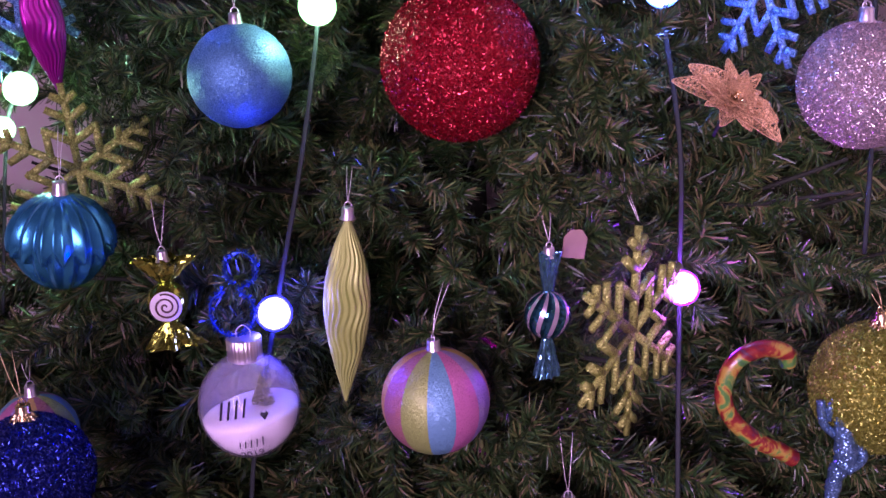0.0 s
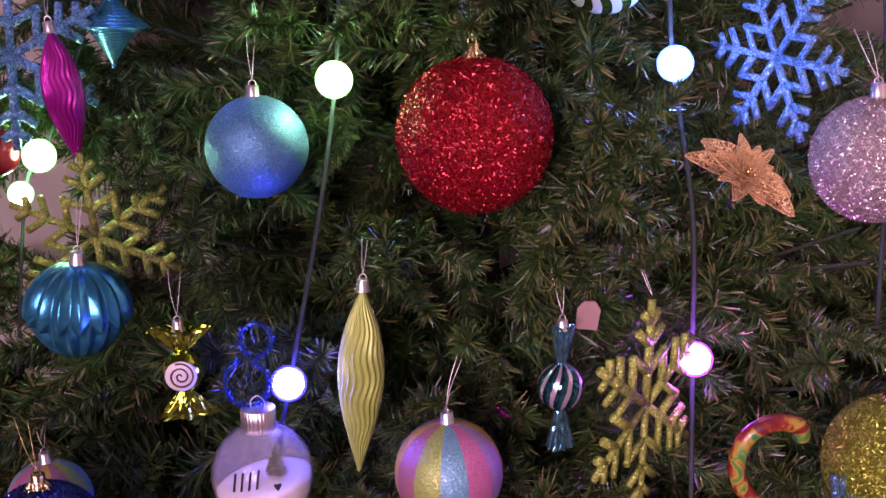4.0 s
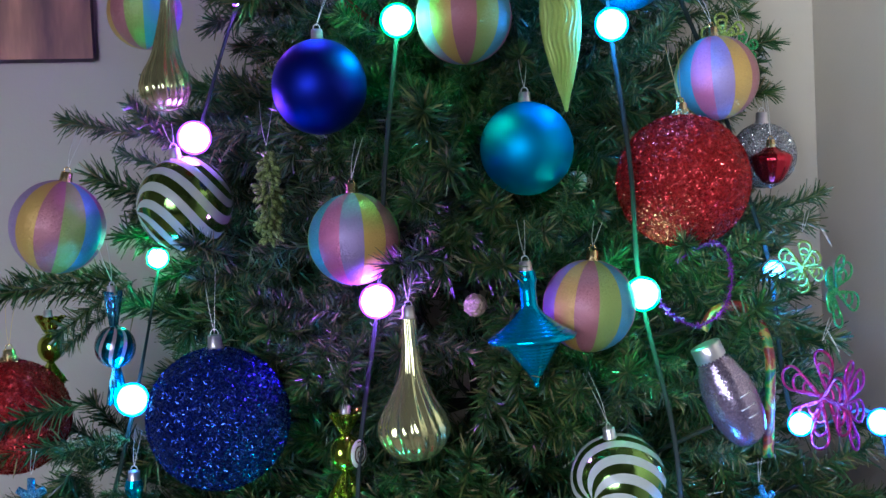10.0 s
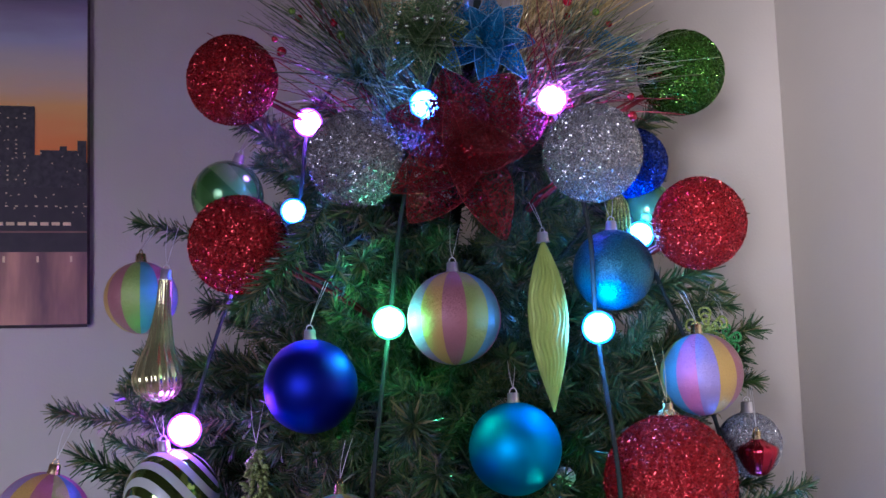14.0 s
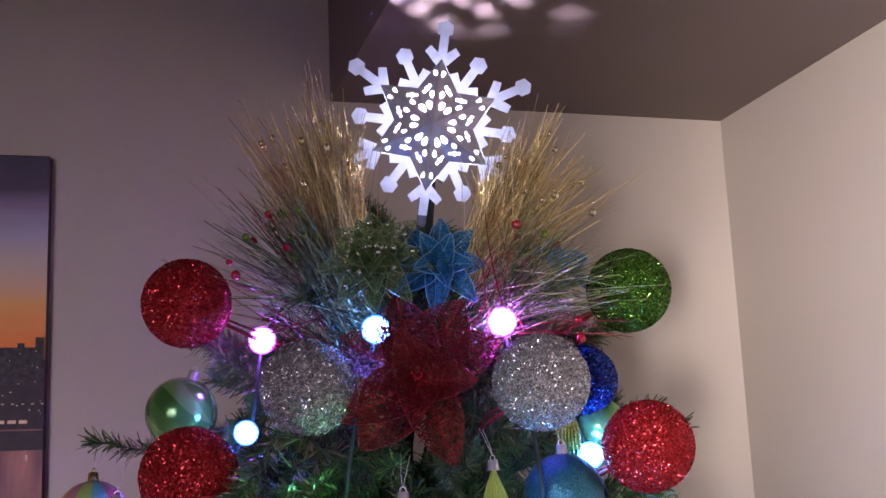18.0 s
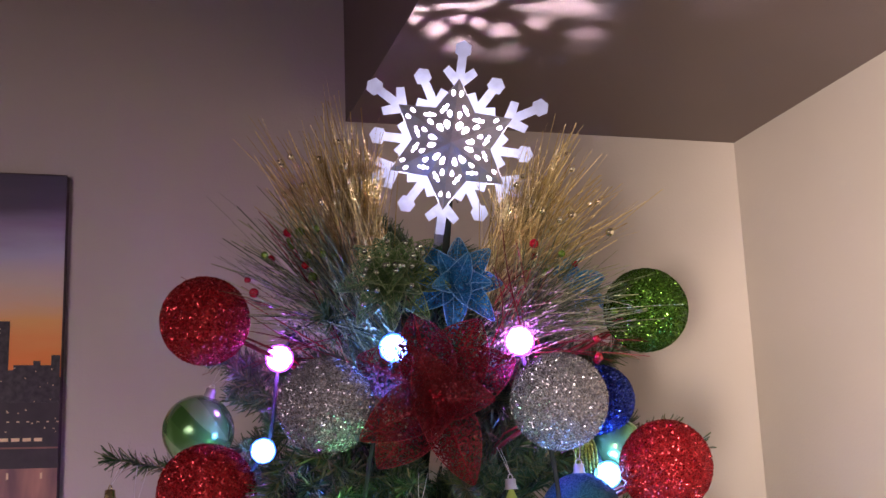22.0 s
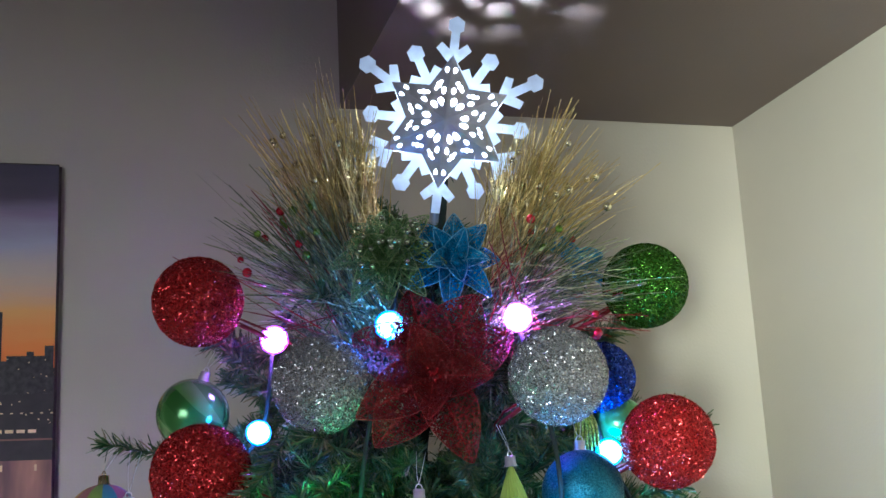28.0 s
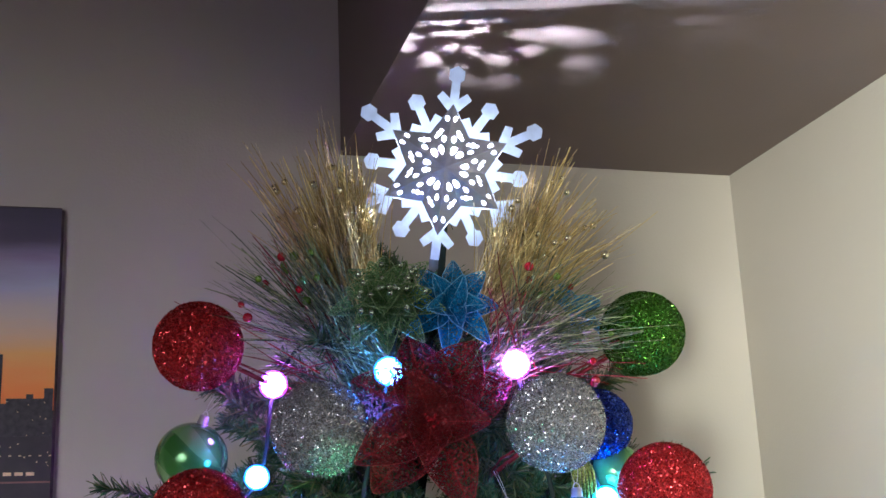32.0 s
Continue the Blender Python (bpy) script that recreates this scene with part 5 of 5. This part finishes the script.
star = thing("star_topper", (0.048, 1.112, 2.0005), "lit white snowflake star tree topper with a pierced grey star", "tree topper", turn=(13, 9.5, 0))


def facet(i, side, n=64, size=0.72):
    """Half of one point of the pierced star: rim tip, rim valley, raised middle, with leaf-shaped holes."""
    t = radians(60 * i)
    v = t + side * radians(30)
    tip = np.array([math.sin(t), 0, math.cos(t)]) * STAR_R
    val = np.array([math.sin(v) * 0.60 * STAR_R, 0, math.cos(v) * 0.60 * STAR_R])
    mid = np.array([0, -0.018, 0])
    a, b = np.meshgrid(np.arange(n + 1), np.arange(n + 1), indexing="ij")
    ok = a + b <= n
    idx = -np.ones((n + 1, n + 1), int)
    idx[ok] = np.arange(ok.sum())
    u, w = a[ok] / n, b[ok] / n
    p = mid + u[:, None] * (tip - mid) + w[:, None] * (val - mid)
    tri, cen = [], []
    for i0 in range(n):
        for j0 in range(n - i0):
            tri.append((idx[i0, j0], idx[i0 + 1, j0], idx[i0, j0 + 1]))
            cen.append(((i0 + 1 / 3) / n, (j0 + 1 / 3) / n))
            if i0 + j0 < n - 1:
                tri.append((idx[i0 + 1, j0], idx[i0 + 1, j0 + 1], idx[i0, j0 + 1]))
                cen.append(((i0 + 2 / 3) / n, (j0 + 2 / 3) / n))
    c = np.array(cen)
    # local flat coordinates: along the ridge, and away from it
    x = c[:, 0] + c[:, 1] * 0.52
    y = c[:, 1] * 0.30
    hole = np.zeros(len(c), bool)
    for hx, hy, ang, lx, ly, waist in ((0.765, 0.060, 8, 0.060, 0.034, 0), (0.440, 0.074, 4, 0.062, 0.034, 0), (0.270, 0.092, 19, 0.082, 0.042, 0), (0.520, 0.160, -34, 0.110, 0.046, 1)):
        ca, sa = math.cos(radians(ang)), math.sin(radians(ang))
        lx, ly = lx * size, ly * size
        dx, dy = x - hx, y - hy
        q, r = (dx * ca + dy * sa) / lx, (-dx * sa + dy * ca) / ly
        if waist:
            hole |= (np.abs(q) < 1) & (np.abs(r) < (0.62 + 0.38 * np.cos(2 * np.pi * q)) * np.sqrt(np.clip(1 - q ** 4, 0, 1)))
        else:
            hole |= q ** 2 + (r / (1 + 0.45 * q)) ** 2 < 1
    hole &= (c[:, 1] > 0.03) & (c.sum(1) < 0.95)
    return p, [np.array(tri)[~hole]]


for i in range(6):
    part("star_point", join(facet(i, 1), facet(i, -1)), GREY, star, smooth=False)
rim = []
for i in range(12):
    t = radians(30 * i)
    k = STAR_R * (1.0 if i % 2 == 0 else 0.60)
    rim.append((k * math.sin(t), k * math.cos(t)))
inner = prism([(x * 1.02, z * 1.02) for x, z in rim], 0.0072, 0.0092)
for i in range(6):
    back = moved(join(facet(i, 1, 48, 0.42), facet(i, -1, 48, 0.42)), pose(0, 0.0130, 0, 0, 0, 180) @ Matrix.Diagonal((1, 1.7, 1, 1)))
    part("back_point", back, GREY, star, smooth=False)
part("diffuser", inner, DIFFUSER, star, "glowing white back plate", False)
wall_pts = np.array([(x, y, z) for y in (0.0, 0.0075) for x, z in rim])
k12 = np.arange(12)
part("side_wall", (wall_pts, [np.stack([k12, (k12 + 1) % 12, 12 + (k12 + 1) % 12, 12 + k12], 1)]), GREY, star, smooth=False)
back_pts = np.array([(x, y, z) for y in (0.0090, 0.0132) for x, z in rim])
part("back_wall", (back_pts, [np.stack([k12, (k12 + 1) % 12, 12 + (k12 + 1) % 12, 12 + k12], 1)]), GREY, star, smooth=False)
for i in range(12):
    t = 30 * i
    base = STAR_R * (1.0 if i % 2 == 0 else 0.66)
    a = 0.0062
    hexagon = [(0.0090 * math.sin(radians(60 * k)), 0.0345 + 0.0090 * math.cos(radians(60 * k))) for k in range(6)]
    stem = [(-0.0046, 0.0), (0.0046, 0.0), (0.0043, 0.0285), (-0.0043, 0.0285)]
    pieces = [prism(stem, 0.0002, 0.0022)] if i == 6 else [prism(hexagon, 0.0, 0.0024), prism(stem, 0.0002, 0.0022)]
    for side in (-1, 1):
        foot = [(0, 0.001), (side * 0.0045, -0.003), (side * 0.0175, 0.0105), (side * 0.0125, 0.0168), (0, 0.007)]
        pieces.append(prism(foot[::side], 0.0003, 0.0026))
    m4 = Matrix.Rotation(radians(t), 4, "Y") @ Matrix.Translation((0, 0.0065, base - 0.004))
    part("snowflake_arm", moved(join(*pieces), m4), FROSTED, star, smooth=False)
part("stem_tube", tube([(0, 0.012, -0.03), (0.0, 0.026, -0.09), (0.002, 0.045, -0.15)], 0.006, 12), plain("clear_grey_tube", (0.3, 0.3, 0.32), 0.2), star)
clear((0.052, 1.118, 2.003), 0.09)
for place, power in (((-0.008, 0.0110, 0.006), 13.6), ((0.009, 0.0110, 0.002), 13.6), ((0.0, 0.0110, 0.012), 13.6), ((0.013, 0.0112, 0.009), 8.5), ((-0.009, -0.0045, 0.004), 8.5), ((0.010, -0.0040, 0.002), 8.5), ((0.002, -0.0050, 0.010), 8.5), ((0.001, -0.0050, -0.004), 2.4)):
    aimed = power > 3
    led = bpy.data.lights.new("star_led", "SPOT" if aimed else "POINT")
    led.energy, led.color, led.shadow_soft_size = power, (0.93, 0.96, 1.0), 0.0018
    if aimed:
        led.spot_size, led.spot_blend = radians(125), 0.5
    led_ob = new("star_led", led)
    led_ob.matrix_world = star.matrix_world @ look(place, (place[0] + 0.01, place[1] + 0.004, place[2] + 1))

# ---- strings of light globes ----
HUES = {"cyan": (0.13, 0.50, 1.0), "mint": (0.19, 1.0, 0.36), "lilac": (0.58, 0.17, 1.0), "blue": (0.10, 0.15, 1.0), "azure": (0.11, 0.32, 1.0)}
GLOW = {k: glowing("globe_core_" + k, c, 88.0) for k, c in HUES.items()}
SHELLS = {}
for k, c in HUES.items():
    SHELLS[k] = glass("globe_shell_" + k, tuple(0.45 + 0.55 * v for v in c), 0.45, 1.12)
    bsdf = SHELLS[k].node_tree.nodes["Principled BSDF"]
    bsdf.inputs["Emission Color"].default_value = rgba(tuple(v ** 1.6 for v in c))
    bsdf.inputs["Emission Strength"].default_value = 2.2
GLOBE = sphere(0.0142, 20, 32)
CORE = sphere(0.0109, 16, 24)
SOCKET_SHAPE = lathe([(1e-4, 0.021), (0.004, 0.021), (0.0055, 0.018), (0.0062, 0.012), (0.0070, 0.010)], 20)


def light_string(path, label):
    """path: (place, hue or None, size); a flat cable runs from place to place."""
    ob = new("string_lights")
    tagged(ob, label, "string lights", "strings of light globes")
    pts = []
    for k, (p, hue, size) in enumerate(path):
        p = np.array(p, float)
        pts.append(p + np.array([0.0, 0.012, 0]))
        if hue:
            g = part("light_globe", shared(("globe", hue), lambda: mesh_of("light_globe", GLOBE)), SHELLS[hue], ob, hue + " glowing globe")
            g.visible_shadow = False
            part("bulb", shared(("bulb", hue), lambda: mesh_of("bulb", CORE)), GLOW[hue], g)
            g.matrix_world = pose(*p) @ Matrix.Scale(size, 4)
            part("socket", shared("socket", lambda: mesh_of("socket", SOCKET_SHAPE)), SOCKET, g).matrix_basis = pose(0, 0, 0, -90)
            clear(p, 0.015)
    line = smooth_path(pts, 10)
    part("cable", tube(line, 0.0021, 6, 0.3), CABLE, ob)
    for q in line[::3]:
        clear(q + np.array([0, 0.0, 0]), 0.004)


light_string((((0.0, 1.12, 1.88), None, 1), ((-0.013, 1.046, 1.789), "azure", 0.94), ((-0.036, 1.03, 1.69), None, 1), ((-0.048, 1.010, 1.594), "mint", 1), ((-0.062, 0.985, 1.48), None, 1), ((-0.075, 1.003, 1.364), "lilac", 1.03), ((-0.092, 0.965, 1.25), None, 1), ((-0.100, 0.932, 1.135), "mint", 1.03), ((-0.116, 0.90, 1.03), None, 1), ((-0.140, 0.862, 0.914), "blue", 0.97), ((-0.17, 0.87, 0.78), None, 1), ((-0.18, 0.85, 0.65), None, 1)), "flat green cable with round glowing globes hung down the tree")
light_string((((0.09, 1.12, 1.88), None, 1), ((0.103, 1.070, 1.795), "lilac", 0.98), ((0.123, 1.005, 1.68), None, 1), ((0.130, 1.028, 1.585), "cyan", 1), ((0.137, 0.99, 1.47), None, 1), ((0.146, 1.020, 1.359), "mint", 1.03), ((0.160, 0.965, 1.25), None, 1), ((0.166, 0.958, 1.136), "cyan", 1.02), ((0.176, 0.915, 1.02), None, 1), ((0.1775, 0.915, 0.9055), "lilac", 1.0), ((0.172, 0.88, 0.78), None, 1), ((0.17, 0.86, 0.65), None, 1)), "flat green cable with round glowing globes hung down the tree")
light_string((((-0.09, 1.16, 1.86), None, 1), ((-0.125, 1.120, 1.793), "lilac", 0.95), ((-0.137, 1.092, 1.704), "azure", 0.82), ((-0.20, 1.13, 1.64), "lilac", 0.55), ((-0.232, 1.062, 1.509), "lilac", 1.04), ((-0.272, 1.10, 1.43), None, 1), ((-0.290, 1.14, 1.403), "mint", 0.75), ((-0.290, 1.030, 1.287), "cyan", 1.02), ((-0.33, 1.05, 1.17), None, 1), ((-0.360, 1.000, 1.072), "mint", 1), ((-0.399, 1.05, 1.03), "mint", 0.8), ((-0.42, 1.03, 0.86), None, 1)), "flat green cable with round glowing globes at the tree's side")
light_string((((0.15, 1.16, 1.80), None, 1), ((0.180, 1.090, 1.671), "cyan", 0.88), ((0.24, 1.15, 1.55), None, 1), ((0.27, 1.13, 1.42), None, 1), ((0.285, 1.135, 1.365), "cyan", 0.72), ((0.282, 1.052, 1.238), "cyan", 0.76), ((0.368, 1.10, 1.227), "azure", 0.9), ((0.36, 1.02, 1.06), None, 1), ((0.33, 0.93, 0.92), None, 1)), "flat green cable with round glowing globes at the tree's side")

# ---- the tree ----


def sprig_shape(seed, length=0.15, needles=420, simple=False):
    """A wire twig along +z, bristling with flat cut needles."""
    rng = np.random.default_rng(seed)
    bend = rng.normal(0, 0.10, 2) * length
    s = rng.uniform(0.03, 1.0, needles) ** 0.9
    s[: needles // 9] = rng.uniform(0.95, 1.0, needles // 9)
    a = rng.uniform(0, 2 * np.pi, needles)

    def spine(q):
        return np.stack([bend[0] * q ** 2, bend[1] * q ** 2, length * q], -1)
    base = spine(s)
    lean = rng.normal(0.80, 0.24, needles) - 0.22 * (s > 0.93)
    way = np.stack([np.cos(a) * np.sin(lean), np.sin(a) * np.sin(lean), np.cos(lean)], -1)
    way += np.array([bend[0], bend[1], 0]) / length * 1.5 * s[:, None]
    way /= np.linalg.norm(way, axis=1)[:, None]
    ln = 0.0235 * rng.uniform(0.55, 1.2, needles)[:, None]
    side = np.cross(way, rng.normal(size=(needles, 3)))
    side *= 0.00086 * rng.uniform(0.7, 1.35, needles)[:, None] / np.linalg.norm(side, axis=1)[:, None]
    sag = rng.normal(0, 0.10, (needles, 3)) * ln
    mid, tip = base + way * ln * 0.55 + sag * 0.3, base + way * ln + sag
    v = np.stack([base - side * 0.8, base + side * 0.8, mid + side, mid - side, tip + side * 0.35, tip - side * 0.35], 1).reshape(-1, 3)
    if simple:
        v = np.stack([base - side * 1.2, base + side * 1.2, tip + side * 0.7, tip - side * 0.7], 1).reshape(-1, 3)
        return join((v, [np.arange(4 * needles).reshape(-1, 4)]), tube(spine(np.linspace(0, 1, 3)), 0.0008, 3))
    k = np.arange(needles)[:, None] * 6
    f = np.concatenate([k + np.array([[0, 1, 2, 3]]), k + np.array([[3, 2, 4, 5]])])
    stem = tube(spine(np.linspace(0, 1, 5)), [0.0010, 0.0010, 0.0009, 0.0008, 0.0006], 5)
    return join((v, [f]), stem)


TWIGS = [sprig_shape(100 + i) for i in range(12)]
FAR_TWIGS = [sprig_shape(300 + i, 0.15, 310, True) for i in range(12)]
TWIG_MESHES = [mesh_of("twig", t, False) for t in TWIGS]
for me in TWIG_MESHES:
    me.materials.append(NEEDLES)
tree_ob = thing("christmas_tree", (0.03, 1.30, 0), "green artificial Christmas tree with dense needled branches", "christmas tree")
INVERSE = tree_ob.matrix_world.inverted()


def axis_of(z):
    """The trunk's place and the tree's reach to the sides and to the front at a height."""
    y = np.interp(z, [0, 0.88, 1.70, 1.95], [1.34, 1.34, 1.22, 1.14])
    front = 0.845 + 0.265 * (z - 0.88)
    wide = np.interp(z, [0.3, 0.88, 1.25, 1.55, 1.70, 1.80, 1.95], [0.62, 0.46, 0.305, 0.175, 0.10, 0.05, 0.02])
    deep = max(min(y - front - 0.03, wide * 1.15), 0.02)
    return np.array([np.interp(z, [1.0, 1.4, 1.7, 1.9], [0.02, 0.0, 0.01, 0.045]), y, z]), wide, deep


trunk_path = [axis_of(z)[0] for z in np.linspace(0, 1.95, 16)]
part("trunk", moved(tube(trunk_path, np.linspace(0.022, 0.0035, 16), 10), INVERSE), BARK, tree_ob)
trng = np.random.default_rng(7)
wall_n = np.array((ROOM.to_3x3() @ Vector((0, 1, 0)))[:])
wall_0 = np.array((ROOM @ Vector((0, BACK - 0.02, 0)))[:])
clear_a = np.array(CLEAR)


def free(points):
    """Whether a twig stays out of the wall and out of the spaces in front of and inside the ornaments."""
    p = np.asarray(points)
    if ((p - wall_0) @ wall_n).max() > 0:
        return False
    d = p[:, None] - clear_a[None, :, :3]
    flat = np.hypot(d[..., 0], d[..., 2])
    near = (flat < clear_a[:, 3] + 0.014) & (d[..., 1] < clear_a[:, 3] * 0.6 + 0.012) & (d[..., 1] > -0.35)
    return not near.any()


def place_twig(base, way, length):
    q = Vector(way).to_track_quat("Z", "Y") @ Euler((0, 0, trng.uniform(0, 6.28))).to_quaternion()
    k = length / 0.15
    return Matrix.LocRotScale(Vector(base), q, (k * 1.22, k * 1.22, k))


limbs, placed = [], []
for level, z in enumerate(np.arange(0.30, 1.94, 0.062)):
    c, wide, deep = axis_of(z)
    count = int(8 + 14 * wide)
    for i in range(count):
        a = 2 * math.pi * (i + 0.5 * (level % 2)) / count + trng.normal(0, 0.10)
        reach = np.array([math.cos(a) * wide, math.sin(a) * (deep if math.sin(a) < 0 else wide * 0.75)]) * trng.uniform(0.88, 1.06)
        rl = np.linalg.norm(reach)
        out = np.array([*reach, -0.06 * rl + trng.normal(0, 0.02)])
        lift = np.array([0, 0, 0.05 + 0.10 * rl])
        pts = [c + out * t + lift * (t ** 2.2) for t in np.linspace(0, 1, 6)]
        keep = len(pts)
        while keep > 2 and not free(pts[2:keep]):
            keep -= 1
        if keep > 2:
            limbs.append(tube(pts[:keep], np.linspace(0.0042, 0.0018, keep), 5))
        d = out / np.linalg.norm(out)
        sidew = np.cross(d, [0, 0, 1])
        steps = max(3, int(rl / 0.042))
        for k in range(steps):
            t = (k + 1) / steps
            base = c + out * t * 0.93 + lift * (t ** 2.2)
            if t < 0.22 or noise.noise(Vector(base) * 10) < (-0.6 if z < 0.80 else -0.2 if t < 0.6 else 0.06 if z < 1.3 else -0.12):
                continue
            for way_no in (0, 1, 2) if z < 1.3 else (0, 1, 2, 2):
                sgn = (-1) ** (k + way_no)
                way = d * trng.uniform(0.5, 1.0) + sidew * sgn * trng.uniform(0.25, 0.95) * (way_no < 2) + np.array([0, 0, trng.normal(0.0, 0.42)])
                if k == steps - 1 and way_no == 2:
                    way = d + np.array([0, 0, 0.35])
                way /= np.linalg.norm(way)
                ln = trng.uniform(0.085, 0.14) if z < 1.75 else trng.uniform(0.055, 0.085)
                while ln > 0.05 and not free([base + way * ln * q for q in (0.25, 0.5, 0.75, 1.0, 1.15)]):
                    ln *= 0.72
                if ln > 0.05:
                    placed.append((base + way * ln * 0.5, place_twig(base, way, ln)))
# a few long twigs that reach out over their neighbours
for base, tip in (((0.185, 1.07, 1.385), (0.185, 0.985, 1.408)), ((0.205, 1.07, 1.37), (0.215, 0.985, 1.395)), ((-0.35, 1.10, 1.275), (-0.46, 1.05, 1.263)), ((-0.36, 1.10, 1.24), (-0.47, 1.06, 1.225)), ((-0.02, 1.06, 1.41), (-0.02, 0.955, 1.39)), ((-0.01, 1.06, 1.40), (0.02, 0.95, 1.375)), ((-0.02, 1.02, 1.215), (-0.055, 0.92, 1.203)), ((0.02, 1.02, 1.21), (0.02, 0.92, 1.20)), ((-0.05, 1.01, 1.20), (-0.10, 0.93, 1.185)), ((-0.205, 1.08, 1.40), (-0.205, 0.99, 1.418)), ((0.10, 1.06, 1.46), (0.075, 0.98, 1.435)), ((-0.10, 1.02, 1.70), (-0.14, 0.97, 1.60))):
    d = np.array(tip) - np.array(base)
    placed.append((np.array(base) + d * 0.5, place_twig(base, d / np.linalg.norm(d), np.linalg.norm(d))))
# fuller clumps at the tree's outline and in its face
for place, out in (((-0.235, 1.100, 1.490), (-0.6, -0.7, 0.0)), ((-0.300, 1.100, 1.375), (-0.6, -0.7, 0.0)), ((-0.115, 1.15, 1.765), (-0.7, -0.6, 0.0)), ((-0.15, 1.15, 1.70), (-0.8, -0.6, 0.0)), ((-0.160, 1.15, 1.655), (-0.8, -0.6, -0.1)), ((-0.22, 1.14, 1.60), (-0.5, -0.8, 0.0)), ((-0.35, 1.12, 1.275), (-0.9, -0.4, 0.0)), ((-0.37, 1.12, 1.20), (-0.9, -0.4, 0.0)), ((0.05, 1.10, 1.68), (0.1, -0.8, -0.4)), ((-0.03, 1.09, 1.66), (-0.2, -0.8, -0.4)), ((0.0, 1.08, 1.52), (0.0, -0.9, -0.2)), ((-0.03, 1.07, 1.46), (0.0, -0.9, -0.2)), ((-0.09, 1.05, 1.33), (0.0, -0.9, -0.2)), ((0.13, 1.06, 1.29), (0.0, -0.9, -0.2)), ((0.0, 1.02, 1.17), (0.0, -0.9, -0.2)), ((0.12, 1.00, 1.10), (0.0, -0.9, -0.2)), ((-0.06, 0.98, 1.01), (0.0, -0.9, -0.2)), ((0.06, 0.98, 1.00), (0.0, -0.9, -0.2)), ((-0.25, 1.0, 1.05), (-0.1, -0.9, -0.2)), ((-0.24, 0.96, 1.0), (0.0, -0.9, -0.1)), ((-0.40, 1.14, 1.10), (-0.2, -0.9, 0.0)), ((-0.41, 1.10, 1.04), (-0.2, -0.9, 0.0)), ((-0.43, 1.08, 0.87), (-0.2, -0.9, 0.0)), ((-0.40, 1.05, 0.80), (-0.2, -0.9, 0.0)), ((0.25, 1.17, 1.44), (0.3, -0.9, 0.0)), ((0.27, 1.14, 1.34), (0.2, -0.9, 0.0)), ((-0.05, 1.15, 1.80), (-0.8, -0.2, 0.35)), ((-0.03, 1.15, 1.78), (-0.8, -0.2, 0.0)), ((0.12, 1.15, 1.80), (0.8, -0.2, 0.35)), ((0.05, 1.13, 1.875), (0.15, -0.4, 0.8)), ((-0.36, 1.18, 1.09), (0.0, -0.9, 0.0)), ((-0.37, 1.16, 1.15), (0.0, -0.9, 0.0)), ((-0.44, 1.13, 0.95), (0.0, -0.9, 0.0)), ((-0.42, 1.10, 0.80), (0.0, -0.9, 0.0))):
    for k in range(9):
        base = np.array(place) + trng.normal(0, 0.012, 3)
        way = np.array(out) + trng.normal(0, 0.42, 3)
        way /= np.linalg.norm(way)
        ln = trng.uniform(0.075, 0.115)
        while ln > 0.045 and not free([base + way * ln * q for q in (0.25, 0.5, 0.75, 1.0, 1.15)]):
            ln *= 0.8
        if ln > 0.045:
            placed.append((base + way * ln * 0.5, place_twig(base, way, ln)))
# twigs that carry the hanging threads
for p in HANG:
    p = np.array(p)
    c = axis_of(min(p[2], 1.9))[0]
    way = p - c
    way[2] = 0.02
    way /= np.linalg.norm(way)
    base = p - way * 0.085 - np.array([0, 0, 0.002])
    ln = 0.095
    while ln > 0.05 and not free([base + way * ln * q for q in (0.5, 0.8, 1.0)]):
        ln *= 0.8
    placed.append((base + way * 0.05, place_twig(base, way, ln)))
for shape in limbs[:300]:
    part("limb", moved(shape, INVERSE), BARK, tree_ob)
if limbs[300:]:
    tagged(part("inner_limbs", moved(join(*limbs[300:]), INVERSE), BARK, tree_ob), kind="stuff")
order = sorted(range(len(placed)), key=lambda i: placed[i][0][1] + 0.35 * abs(placed[i][0][0]) + 0.2 * (placed[i][0][2] < 0.7))
for i in order[:300]:
    ob = part("twig", TWIG_MESHES[i % len(TWIG_MESHES)], None, tree_ob)
    ob.matrix_world = placed[i][1]
rest = [moved(FAR_TWIGS[i % 12], INVERSE @ placed[i][1]) for i in order[300:] if placed[i][0][1] < 1.42 and placed[i][0][2] > 0.52]
tagged(part("foliage", join(*rest), NEEDLES, tree_ob, "green needled inner branches", False), kind="stuff")
